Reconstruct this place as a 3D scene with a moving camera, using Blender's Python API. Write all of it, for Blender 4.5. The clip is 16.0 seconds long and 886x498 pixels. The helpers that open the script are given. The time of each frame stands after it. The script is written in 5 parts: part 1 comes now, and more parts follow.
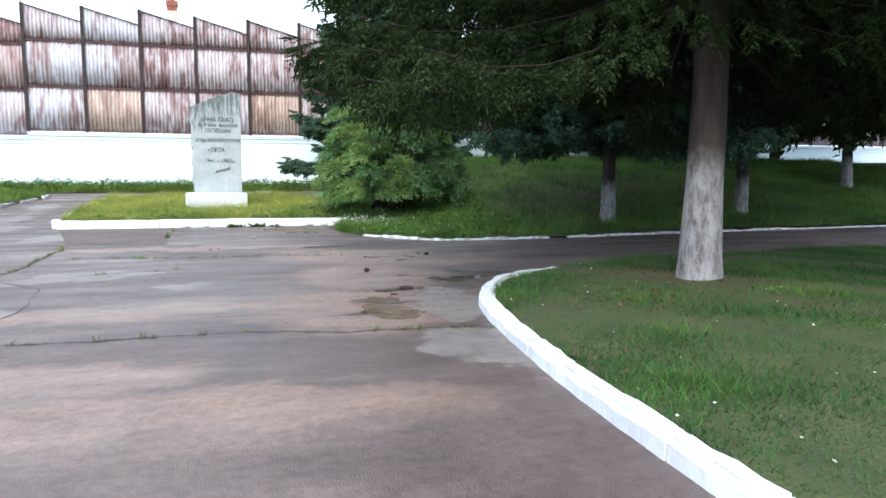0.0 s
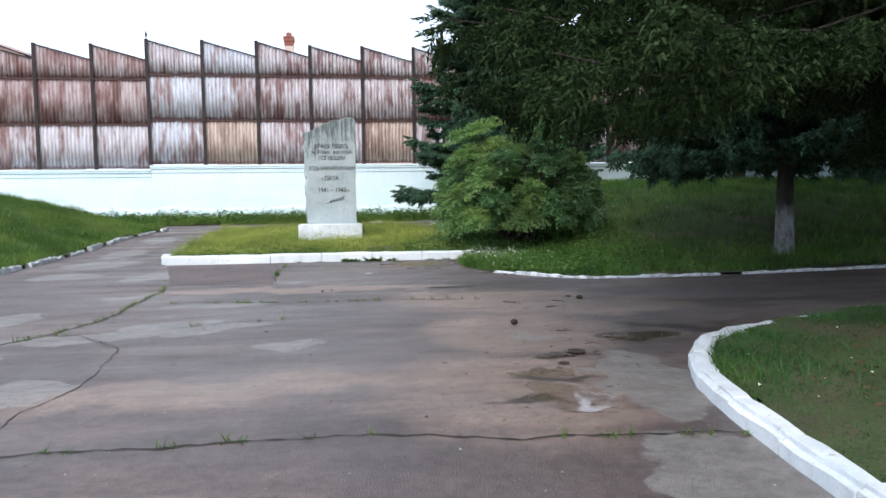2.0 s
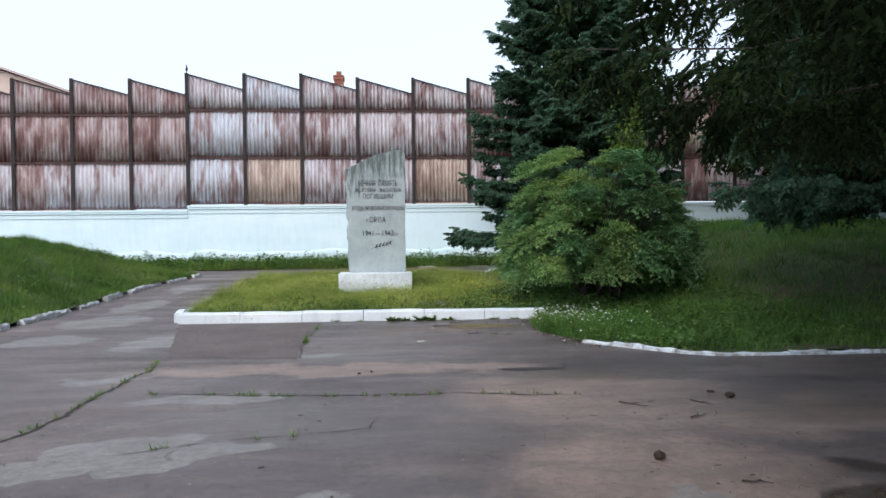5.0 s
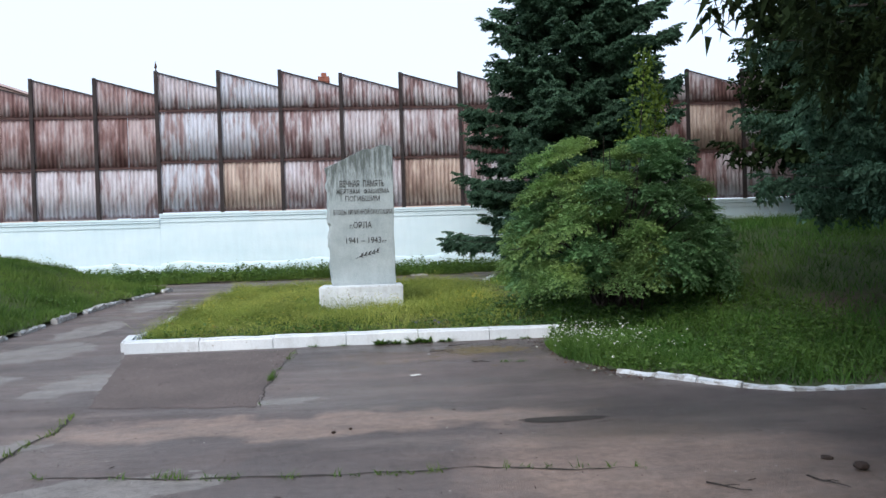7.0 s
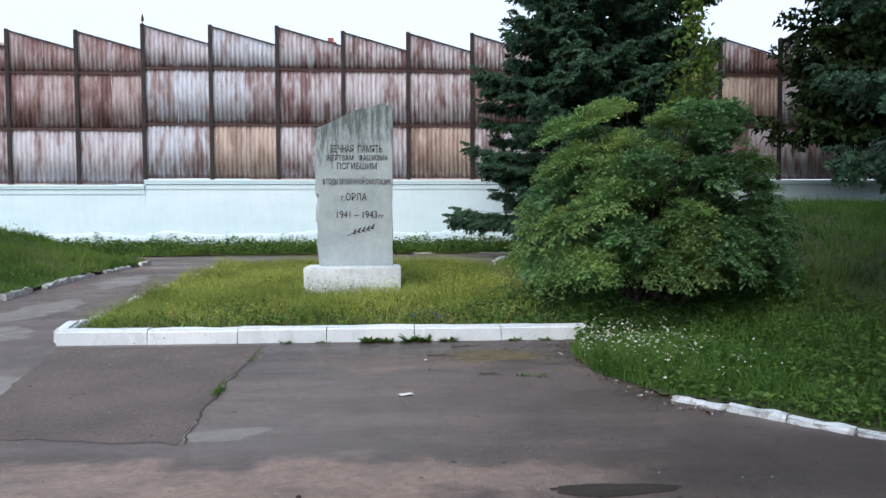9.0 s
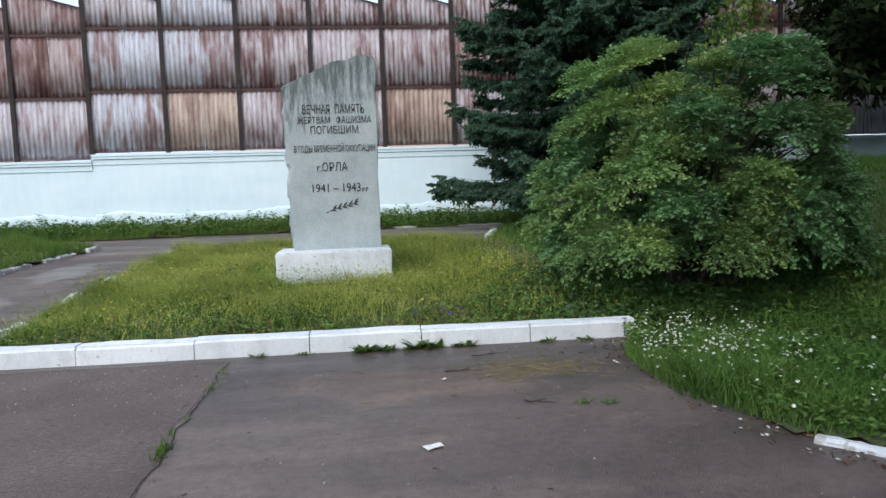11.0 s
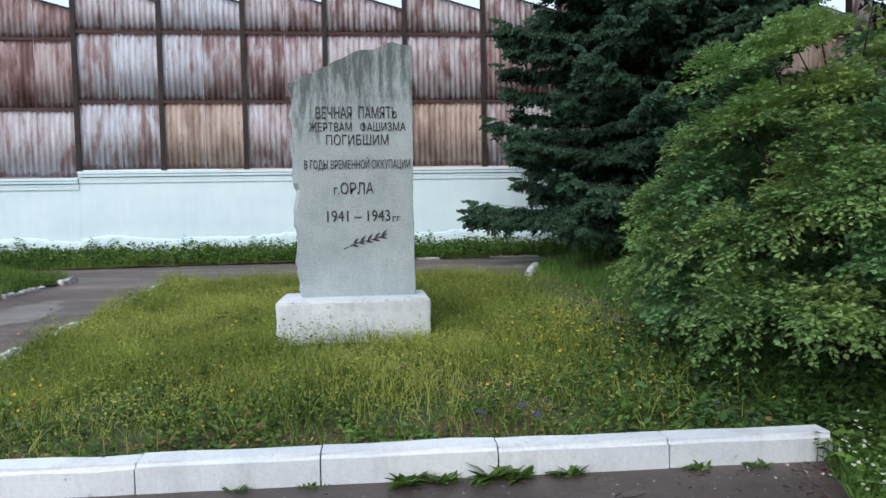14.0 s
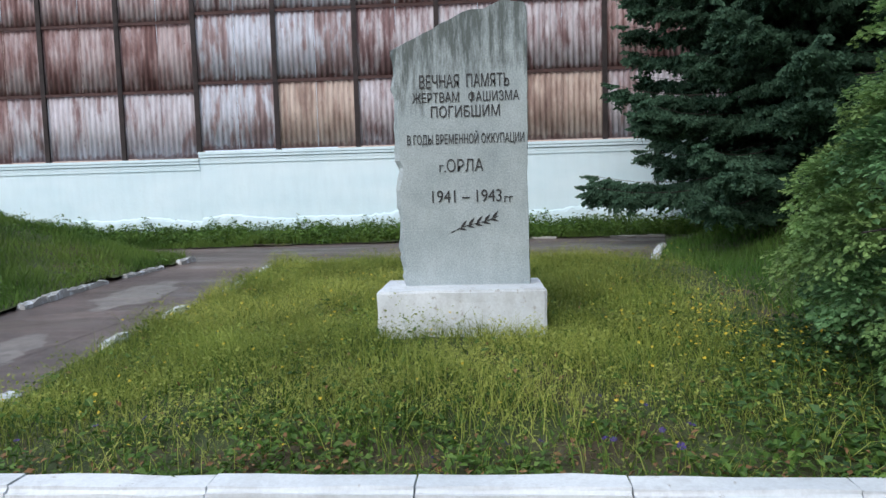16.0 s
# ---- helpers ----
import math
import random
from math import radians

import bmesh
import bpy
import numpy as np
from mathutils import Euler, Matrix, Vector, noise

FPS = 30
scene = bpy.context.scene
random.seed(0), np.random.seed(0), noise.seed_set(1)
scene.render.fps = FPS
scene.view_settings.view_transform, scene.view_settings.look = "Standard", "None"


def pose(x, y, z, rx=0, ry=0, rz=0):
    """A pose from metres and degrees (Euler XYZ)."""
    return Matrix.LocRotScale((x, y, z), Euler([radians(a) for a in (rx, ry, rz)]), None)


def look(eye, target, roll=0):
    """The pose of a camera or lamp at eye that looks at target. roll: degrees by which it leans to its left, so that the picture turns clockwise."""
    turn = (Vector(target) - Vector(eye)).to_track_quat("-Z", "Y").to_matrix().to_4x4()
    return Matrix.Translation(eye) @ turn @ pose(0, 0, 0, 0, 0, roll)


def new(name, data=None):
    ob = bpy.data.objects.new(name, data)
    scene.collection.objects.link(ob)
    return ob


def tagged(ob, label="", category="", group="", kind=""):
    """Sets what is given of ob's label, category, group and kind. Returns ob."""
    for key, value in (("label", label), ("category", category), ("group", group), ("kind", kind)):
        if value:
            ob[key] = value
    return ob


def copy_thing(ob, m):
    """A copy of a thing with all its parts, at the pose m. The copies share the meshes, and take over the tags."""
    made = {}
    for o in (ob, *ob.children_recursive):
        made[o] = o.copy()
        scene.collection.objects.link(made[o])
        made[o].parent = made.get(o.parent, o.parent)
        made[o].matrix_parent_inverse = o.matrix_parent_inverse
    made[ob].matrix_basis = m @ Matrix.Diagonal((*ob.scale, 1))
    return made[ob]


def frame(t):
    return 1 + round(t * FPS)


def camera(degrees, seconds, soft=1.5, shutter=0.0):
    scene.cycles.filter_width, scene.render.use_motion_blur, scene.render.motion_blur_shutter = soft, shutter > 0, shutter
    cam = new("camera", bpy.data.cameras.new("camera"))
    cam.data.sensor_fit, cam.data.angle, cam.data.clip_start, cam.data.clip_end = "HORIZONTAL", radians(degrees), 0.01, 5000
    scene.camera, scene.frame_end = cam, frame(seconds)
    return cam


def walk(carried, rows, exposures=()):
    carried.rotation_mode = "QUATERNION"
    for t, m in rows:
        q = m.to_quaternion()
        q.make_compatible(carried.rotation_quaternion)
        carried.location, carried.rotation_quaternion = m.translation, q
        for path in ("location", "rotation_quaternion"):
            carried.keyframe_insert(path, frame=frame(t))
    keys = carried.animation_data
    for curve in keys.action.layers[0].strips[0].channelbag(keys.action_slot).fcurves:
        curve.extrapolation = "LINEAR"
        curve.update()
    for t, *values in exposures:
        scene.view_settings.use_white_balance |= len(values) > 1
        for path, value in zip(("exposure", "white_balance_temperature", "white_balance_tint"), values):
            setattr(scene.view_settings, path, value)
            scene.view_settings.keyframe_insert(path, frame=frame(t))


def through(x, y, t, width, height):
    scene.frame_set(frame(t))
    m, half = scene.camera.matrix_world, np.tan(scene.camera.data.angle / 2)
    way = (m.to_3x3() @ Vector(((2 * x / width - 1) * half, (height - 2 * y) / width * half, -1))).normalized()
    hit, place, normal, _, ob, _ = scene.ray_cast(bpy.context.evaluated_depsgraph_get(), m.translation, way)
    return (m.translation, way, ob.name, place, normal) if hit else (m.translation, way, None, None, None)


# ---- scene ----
cam = camera(64.1, 16.0, 1.5)
PATH = [
    (0, (7.454, -30.96, 1.257), (8.021, -29.055, 1.036), 0.3),
    (0.5, (7.488, -30.439, 1.199), (7.884, -28.485, 1.041), -0.5),
    (1, (7.425, -30.01, 1.175), (7.758, -28.039, 1.104), -0.1),
    (1.5, (7.389, -29.532, 1.224), (7.789, -27.574, 1.145), -0.9),
    (2, (7.413, -29.025, 1.235), (7.687, -27.049, 1.092), -0.7),
    (2.5, (7.44, -28.549, 1.22), (7.657, -26.561, 1.176), 0.6),
    (3, (7.371, -28.119, 1.247), (7.623, -26.137, 1.16), -1.8),
    (3.5, (7.423, -27.695, 1.291), (7.643, -25.709, 1.193), -1.6),
    (4, (7.452, -27.267, 1.299), (7.752, -25.29, 1.302), 0.5),
    (4.5, (7.439, -26.898, 1.321), (7.696, -24.914, 1.318), -1.1),
    (5, (7.452, -26.472, 1.334), (7.592, -24.477, 1.306), -0.6),
    (7.5, (7.572, -24.221, 1.403), (7.741, -22.228, 1.387), -1.9),
    (8, (7.682, -23.769, 1.423), (7.85, -21.777, 1.35), -1.5),
    (8.5, (7.608, -23.344, 1.404), (7.726, -21.349, 1.333), -0.7),
    (9, (7.697, -22.888, 1.405), (7.841, -20.895, 1.319), -0.2),
    (11.5, (7.426, -20.629, 1.454), (7.658, -18.651, 1.272), -2.0),
    (12, (7.431, -20.15, 1.458), (7.641, -18.165, 1.333), -1.1),
    (12.5, (7.373, -19.806, 1.466), (7.621, -17.832, 1.259), -0.5),
    (13, (7.296, -19.406, 1.495), (7.631, -17.441, 1.329), -1.1),
    (13.5, (7.254, -19.064, 1.495), (7.591, -17.095, 1.391), -0.8),
    (14, (7.256, -18.719, 1.513), (7.458, -16.732, 1.405), -1.0),
    (14.5, (7.237, -18.423, 1.526), (7.453, -16.436, 1.469), -1.6),
    (15, (7.244, -18.28, 1.532), (7.348, -16.289, 1.382), -2.7),
    (15.5, (7.305, -18.073, 1.538), (7.174, -16.08, 1.432), -1.8),
    (16, (7.309, -17.954, 1.551), (7.186, -15.965, 1.381), -1.6),
]
walk(cam, [(t, look(eye, target, roll)) for t, eye, target, roll in PATH], [(0, 0.8), (0.5, 0.5), (1.5, 0.42), (2.5, 0.25), (3.5, 0.05), (9, 0.0), (12, -0.1), (16, -0.15)])

# overcast evening light
SKY, SUN, CLOUD = 0.13, 2.0, (8.5, 10.0, 12.2)

# ---- world and sun ----
world = bpy.data.worlds.new("sky")
scene.world = world
world.use_nodes = True
wn, wl = world.node_tree.nodes, world.node_tree.links
sky = wn.new("ShaderNodeTexSky")
sky.sky_type, sky.sun_disc = "NISHITA", False
sky.sun_elevation, sky.sun_rotation = radians(32), radians(205)
sky.air_density, sky.dust_density, sky.ozone_density = 1.0, 6.0, 1.5
wn["Background"].inputs["Strength"].default_value = SKY
cloud = wn.new("ShaderNodeMix")
cloud.data_type = "RGBA"
cloud.inputs[0].default_value = 0.8
cloud.inputs[7].default_value = (*CLOUD, 1)
wl.new(sky.outputs[0], cloud.inputs[6])
wl.new(cloud.outputs[2], wn["Background"].inputs["Color"])
sun = new("sun", bpy.data.lights.new("sun", "SUN"))
sun.data.energy, sun.data.angle, sun.data.color = SUN, radians(40), (1.0, 0.95, 0.9)
sun.matrix_world = look((-12, -30, 26), (0, 0, 0))
scene.view_settings.exposure = 0.0


# ---- helpers of this scene ----
def part(name, bm, material, parent=None, label=""):
    me = bpy.data.meshes.new(name)
    bm.to_mesh(me)
    bm.free()
    me.materials.append(material)
    ob = new(name, me)
    ob.parent = parent
    return tagged(ob, label)


def mesh_np(name, verts, faces, material, parent=None, smooth=False):
    """Links arrays of vertices and of faces with one count of corners as one mesh object."""
    verts, faces = np.asarray(verts, dtype=np.float32), np.asarray(faces, dtype=np.int32)
    k = faces.shape[1]
    me = bpy.data.meshes.new(name)
    me.vertices.add(len(verts))
    me.vertices.foreach_set("co", verts.ravel())
    me.loops.add(faces.size)
    me.loops.foreach_set("vertex_index", faces.ravel())
    me.polygons.add(len(faces))
    me.polygons.foreach_set("loop_start", np.arange(0, faces.size, k, dtype=np.int32))
    me.update(calc_edges=True)
    me.validate()
    if smooth:
        me.polygons.foreach_set("use_smooth", np.ones(len(faces), dtype=bool))
    me.materials.append(material)
    ob = new(name, me)
    ob.parent = parent
    return ob


def empty(name, x=0, y=0, z=0):
    ob = new(name)
    ob.location = (x, y, z)
    return ob


def box(bm, x0, x1, y0, y1, z0, z1, bevel=0.0):
    vs = bmesh.ops.create_cube(bm, size=1)["verts"]
    for v in vs:
        v.co = Vector((x0 + (v.co.x + .5) * (x1 - x0), y0 + (v.co.y + .5) * (y1 - y0), z0 + (v.co.z + .5) * (z1 - z0)))
    if bevel:
        es = list({e for v in vs for e in v.link_edges})
        bmesh.ops.bevel(bm, geom=es, offset=bevel, segments=2, affect="EDGES", profile=0.6)
    return vs


def smooth(a, b, x):
    t = np.clip((np.asarray(x, dtype=float) - a) / (b - a), 0, 1)
    return t * t * (3 - 2 * t)


def inside(px, py, poly):
    """Which of the points lie in the polygon."""
    r = np.zeros(len(px), bool)
    n = len(poly)
    for i in range(n):
        (x0, y0), (x1, y1) = poly[i], poly[(i + 1) % n]
        c = ((y0 > py) != (y1 > py)) & (px < (x1 - x0) * (py - y0) / (y1 - y0 + 1e-12) + x0)
        r ^= c
    return r


# ---- materials ----
class Nodes:
    def __init__(self, name):
        self.m = bpy.data.materials.new(name)
        self.m.use_nodes = True
        self.t = self.m.node_tree
        self.bsdf = self.t.nodes["Principled BSDF"]
        self.co = self.t.nodes.new("ShaderNodeTexCoord").outputs["Object"]

    def link(self, a, b):
        self.t.links.new(a, b)

    def noise(self, scale, detail=4, stretch=None, rough=0.55, co=None):
        n = self.t.nodes.new("ShaderNodeTexNoise")
        n.inputs["Scale"].default_value, n.inputs["Detail"].default_value, n.inputs["Roughness"].default_value = scale, detail, rough
        src = co or self.co
        if stretch:
            mp = self.t.nodes.new("ShaderNodeMapping")
            mp.inputs["Scale"].default_value = stretch
            self.link(src, mp.inputs["Vector"])
            src = mp.outputs[0]
        self.link(src, n.inputs["Vector"])
        return n.outputs["Fac"]

    def world_co(self):
        return self.t.nodes.new("ShaderNodeNewGeometry").outputs["Position"]

    def island(self):
        return self.t.nodes.new("ShaderNodeNewGeometry").outputs["Random Per Island"]

    def object_random(self):
        return self.t.nodes.new("ShaderNodeObjectInfo").outputs["Random"]

    def ramp(self, fac, *stops):
        r = self.t.nodes.new("ShaderNodeValToRGB")
        e = r.color_ramp.elements
        while len(e) < len(stops):
            e.new(0.5)
        for el, (p, c) in zip(e, stops):
            el.position = p
            el.color = (*c, 1) if isinstance(c, tuple) else (c, c, c, 1)
        self.link(fac, r.inputs[0])
        return r.outputs[0]

    def mix(self, fac, a, b, kind="MIX"):
        n = self.t.nodes.new("ShaderNodeMix")
        n.data_type, n.blend_type = "RGBA", kind
        for sock, v in ((n.inputs[0], fac), (n.inputs[6], a), (n.inputs[7], b)):
            if isinstance(v, (int, float)):
                sock.default_value = v
            elif isinstance(v, tuple):
                sock.default_value = (*v, 1)
            else:
                self.link(v, sock)
        return n.outputs[2]

    def math(self, kind, a, b=0.0):
        n = self.t.nodes.new("ShaderNodeMath")
        n.operation = kind
        for sock, v in zip(n.inputs, (a, b)):
            if isinstance(v, (int, float)):
                sock.default_value = v
            else:
                self.link(v, sock)
        return n.outputs[0]

    def bump(self, height, strength=0.3, distance=0.01):
        b = self.t.nodes.new("ShaderNodeBump")
        b.inputs["Strength"].default_value, b.inputs["Distance"].default_value = strength, distance
        self.link(height, b.inputs["Height"])
        self.link(b.outputs[0], self.bsdf.inputs["Normal"])

    def done(self, color, rough=0.8, metal=0.0, spec=None):
        for key, v in (("Base Color", color), ("Roughness", rough), ("Metallic", metal)):
            if isinstance(v, tuple):
                self.bsdf.inputs[key].default_value = (*v, 1)
            elif isinstance(v, (int, float)):
                self.bsdf.inputs[key].default_value = v
            else:
                self.link(v, self.bsdf.inputs[key])
        if spec is not None:
            self.bsdf.inputs["Specular IOR Level"].default_value = spec
        return self.m


def leafy(name, dark, light, tip=None, rough=0.6, through=0.25, spot=2.0, gloss=0.25):
    """Foliage: each leaf or needle a little different, with patches, and some light passing through."""
    n = Nodes(name)
    c = n.ramp(n.island(), (0.0, dark), (1.0, light))
    patch = n.ramp(n.noise(spot, 3), (0.3, 0.55), (0.7, 1.15))
    c = n.mix(1.0, c, patch, "MULTIPLY")
    if tip:
        c = n.mix(n.ramp(n.noise(spot * 0.7, 2), (0.45, 0.0), (0.65, 0.8)), c, tip)
    n.done(c, rough, 0, gloss)
    out = n.t.nodes["Material Output"]
    tr = n.t.nodes.new("ShaderNodeBsdfTranslucent")
    n.link(c, tr.inputs[0])
    ms = n.t.nodes.new("ShaderNodeMixShader")
    ms.inputs[0].default_value = through
    n.link(n.bsdf.outputs[0], ms.inputs[1])
    n.link(tr.outputs[0], ms.inputs[2])
    n.link(ms.outputs[0], out.inputs[0])
    return n.m


def make_asphalt():
    n = Nodes("asphalt")
    co = n.world_co()
    wob = n.t.nodes.new("ShaderNodeTexNoise")
    wob.inputs["Scale"].default_value, wob.inputs["Detail"].default_value = 2.2, 5
    n.link(co, wob.inputs["Vector"])
    off = n.t.nodes.new("ShaderNodeVectorMath")
    off.operation = "MULTIPLY_ADD"
    n.link(wob.outputs["Color"], off.inputs[0])
    off.inputs[1].default_value = (0.9, 0.9, 0)
    n.link(co, off.inputs[2])
    warped = off.outputs[0]

    def stains(spots, lo, hi):
        """Stains of their own shape, and painted shade: x, y, half length, half width, turn."""
        fac = None
        for x, y, rx, ry, turn in spots:
            mp = n.t.nodes.new("ShaderNodeMapping")
            mp.vector_type = "TEXTURE"
            mp.inputs["Location"].default_value = (x + 0.45, y + 0.45, 0)
            mp.inputs["Rotation"].default_value = (0, 0, radians(turn))
            mp.inputs["Scale"].default_value = (rx, ry, 50)
            n.link(warped, mp.inputs["Vector"])
            g = n.t.nodes.new("ShaderNodeTexGradient")
            g.gradient_type = "SPHERICAL"
            n.link(mp.outputs[0], g.inputs[0])
            fac = g.outputs["Fac"] if fac is None else n.math("MAXIMUM", fac, g.outputs["Fac"])
        return n.ramp(fac, (lo, 0.0), (hi, 1.0))

    base = n.ramp(n.noise(0.5, 5, co=co), (0.3, (0.078, 0.059, 0.056)), (0.55, (0.118, 0.089, 0.083)), (0.75, (0.150, 0.113, 0.104)))
    sand = n.math("MULTIPLY", stains(((6.8, -19.1, 2.6, 0.42, 0), (9.3, -20.6, 1.6, 1.3, -30), (9.0, -22.7, 1.1, 1.2, 0), (8.5, -24.6, 1.0, 1.3, 0), (7.7, -16.0, 1.3, 0.5, 0), (6.5, -24.3, 1.8, 0.45, 6),
                                   (7.2, -27.2, 2.0, 0.5, -5), (5.5, -26.4, 2.2, 0.5, 0), (10.6, -21.3, 1.2, 0.7, 20), (5.0, -28.6, 2.0, 0.5, 0), (3.0, -22.5, 1.5, 0.6, 0)), 0.02, 0.38),
                  n.ramp(n.noise(3.0, 6, (0.6, 1.5, 1), co=co), (0.25, 0.35), (0.65, 1.0)))
    c = n.mix(n.math("MULTIPLY", sand, 0.9), base, (0.30, 0.212, 0.172))
    bands = n.ramp(n.noise(0.9, 5, (0.42, 1.5, 1), 0.6, co), (0.50, 0.0), (0.64, 0.55))
    c = n.mix(bands, c, (0.215, 0.165, 0.145))
    pale = stains(((2.6, -14.2, 0.75, 1.1, 0), (4.3, -16.9, 0.45, 0.75, -10), (5.85, -20.32, 0.75, 0.2, 0), (4.6, -19.5, 0.4, 0.25, 30), (5.7, -21.8, 0.6, 0.35, 15), (6.35, -21.9, 0.35, 0.2, 0), (4.9, -22.3, 0.8, 0.28, 8), (5.95, -22.15, 0.45, 0.16, 5), (4.4, -23.3, 0.5, 0.3, 0), (6.9, -22.9, 0.35, 0.16, 0),
                   (2.8, -16.5, 0.7, 0.6, 0), (2.3, -11.6, 0.45, 1.4, 0), (3.6, -21.0, 0.7, 0.4, 0), (5.2, -24.2, 0.5, 0.4, 0), (9.42, -24.5, 0.36, 1.05, -6), (9.2, -26.2, 0.5, 0.7, 20), (9.05, -23.0, 0.3, 0.15, 0), (2.2, -8.0, 0.5, 1.2, 0), (6.6, -18.2, 0.3, 0.2, 0)), 0.10, 0.16)
    c = n.mix(n.math("MULTIPLY", pale, 0.68), c, n.ramp(n.noise(5, 4, co=co), (0.3, (0.20, 0.185, 0.175)), (0.7, (0.29, 0.27, 0.255))))
    # shade before the bed and by the bank, put into the colour
    painted_shade = stains(((9.1, -15.6, 1.5, 1.1, 0), (10.0, -19.3, 1.8, 0.8, 20), (12.5, -20.5, 3.5, 1.6, 0), (7.2, -15.4, 3.4, 1.3, 0), (10.5, -17.2, 1.6, 1.0, 0)), 0.0, 0.5)
    c = n.mix(n.math("MULTIPLY", painted_shade, 0.6), c, (0.05, 0.038, 0.035))
    mud = stains(((10.35, -22.65, 0.55, 0.2, -25), (9.95, -23.1, 0.42, 0.22, 0), (9.1, -23.7, 0.34, 0.16, 0), (8.86, -24.45, 0.3, 0.13, 0), (8.5, -24.92, 0.42, 0.17, 5), (10.8, -22.9, 0.5, 0.2, 0)), 0.10, 0.45)
    c = n.mix(n.math("MULTIPLY", mud, 0.85), c, (0.034, 0.023, 0.017))
    wet = stains(((9.08, -23.75, 0.30, 0.14, 8), (8.86, -24.25, 0.34, 0.16, 0), (8.78, -24.85, 0.40, 0.42, 0), (9.25, -23.62, 0.14, 0.07, 0), (10.0, -23.15, 0.35, 0.16, 0)), 0.10, 0.40)
    c = n.mix(n.math("MULTIPLY", wet, 0.35), c, (0.16, 0.12, 0.10))
    c = n.mix(0.9, c, n.ramp(n.noise(170, 3, co=co), (0.3, 0.74), (0.7, 1.26)), "MULTIPLY")
    c = n.mix(0.8, c, n.ramp(n.noise(48, 4, co=co, rough=0.7), (0.32, 0.74), (0.66, 1.2)), "MULTIPLY")
    c = n.mix(0.7, c, n.ramp(n.noise(2.6, 6, co=co, rough=0.7), (0.3, 0.74), (0.7, 1.22)), "MULTIPLY")
    c = n.mix(0.8, c, n.ramp(n.noise(16, 5, co=co), (0.35, 0.72), (0.6, 1.06)), "MULTIPLY")
    specks = n.ramp(n.noise(38, 2, co=co), (0.72, 0.0), (0.76, 1.0))
    c = n.mix(n.math("MULTIPLY", specks, 0.7), c, (0.02, 0.016, 0.014))
    dry = n.math("SUBTRACT", 1.0, wet)
    n.bump(n.math("MULTIPLY", n.math("ADD", n.noise(110, 4, co=co), n.math("MULTIPLY", n.noise(9, 4, co=co), 1.2)), dry), 0.75, 0.008)
    damp_ = n.ramp(n.noise(0.8, 4, (0.45, 1.5, 1), co=co), (0.36, 0.30), (0.62, 0.62))
    rough = n.math("MULTIPLY", damp_, n.math("SUBTRACT", 1.0, n.math("MULTIPLY", wet, 0.9)))
    return n.done(c, rough, 0, 0.5)


def make_patch():
    n = Nodes("dark asphalt")
    co = n.world_co()
    c = n.ramp(n.noise(1.3, 4, co=co), (0.3, (0.078, 0.058, 0.053)), (0.7, (0.13, 0.098, 0.09)))
    c = n.mix(0.9, c, n.ramp(n.noise(120, 3, co=co), (0.3, 0.5), (0.7, 1.5)), "MULTIPLY")
    c = n.mix(0.9, c, n.ramp(n.noise(22, 5, (1, 2, 1), 0.75, co), (0.3, 0.55), (0.7, 1.4)), "MULTIPLY")
    chips = n.ramp(n.noise(6, 5, (0.5, 2.2, 1), 0.7, co), (0.64, 0.0), (0.67, 0.75))
    c = n.mix(chips, c, (0.16, 0.14, 0.13))
    n.bump(n.noise(60, 5, co=co), 0.7, 0.008)
    return n.done(c, 0.75)


def make_plain(name, a, b, scale, rough=0.8, bump=0.3, bscale=30, stretch=None, metal=0.0, fine=60):
    n = Nodes(name)
    c = n.ramp(n.noise(scale, 5, stretch), (0.3, a), (0.7, b))
    c = n.mix(0.5, c, n.ramp(n.noise(fine, 3), (0.3, 0.7), (0.7, 1.2)), "MULTIPLY")
    if bump:
        n.bump(n.noise(bscale, 4, stretch), bump, 0.01)
    return n.done(c, rough, metal)


def make_whitewash(name, chips=0.66):
    n = Nodes(name)
    co = n.world_co()
    c = n.ramp(n.noise(1.2, 5, co=co), (0.3, (0.58, 0.63, 0.68)), (0.7, (0.77, 0.81, 0.85)))
    worn = n.ramp(n.noise(9, 6, co=co, rough=0.7), (chips, 0.0), (chips + 0.06, 1.0))
    c = n.mix(n.math("MULTIPLY", worn, 0.75), c, (0.32, 0.30, 0.28))
    grime = n.ramp(n.noise(3.5, 6, (1.6, 1.6, 0.7), 0.7, co), (0.48, 0.0), (0.72, 0.5))
    c = n.mix(grime, c, (0.40, 0.41, 0.42))
    c = n.mix(0.4, c, n.ramp(n.noise(50, 3, co=co), (0.3, 0.8), (0.7, 1.1)), "MULTIPLY")
    n.bump(n.noise(18, 5, co=co), 0.5, 0.01)
    return n.done(c, 0.85)


def make_wall_paint():
    n = Nodes("white lime paint")
    co = n.world_co()
    c = n.ramp(n.noise(0.6, 5, (1, 1, 2), co=co), (0.3, (0.64, 0.81, 0.89)), (0.7, (0.74, 0.88, 0.95)))
    c = n.mix(0.5, c, n.ramp(n.noise(2.5, 5, (2.5, 1, 0.5), co=co), (0.35, 0.93), (0.6, 1.0)), "MULTIPLY")
    c = n.mix(n.ramp(n.noise(5, 6, co=co, rough=0.7), (0.62, 0.0), (0.75, 0.35)), c, (0.55, 0.6, 0.63))
    n.bump(n.noise(12, 5, co=co), 0.35, 0.015)
    return n.done(c, 0.9)


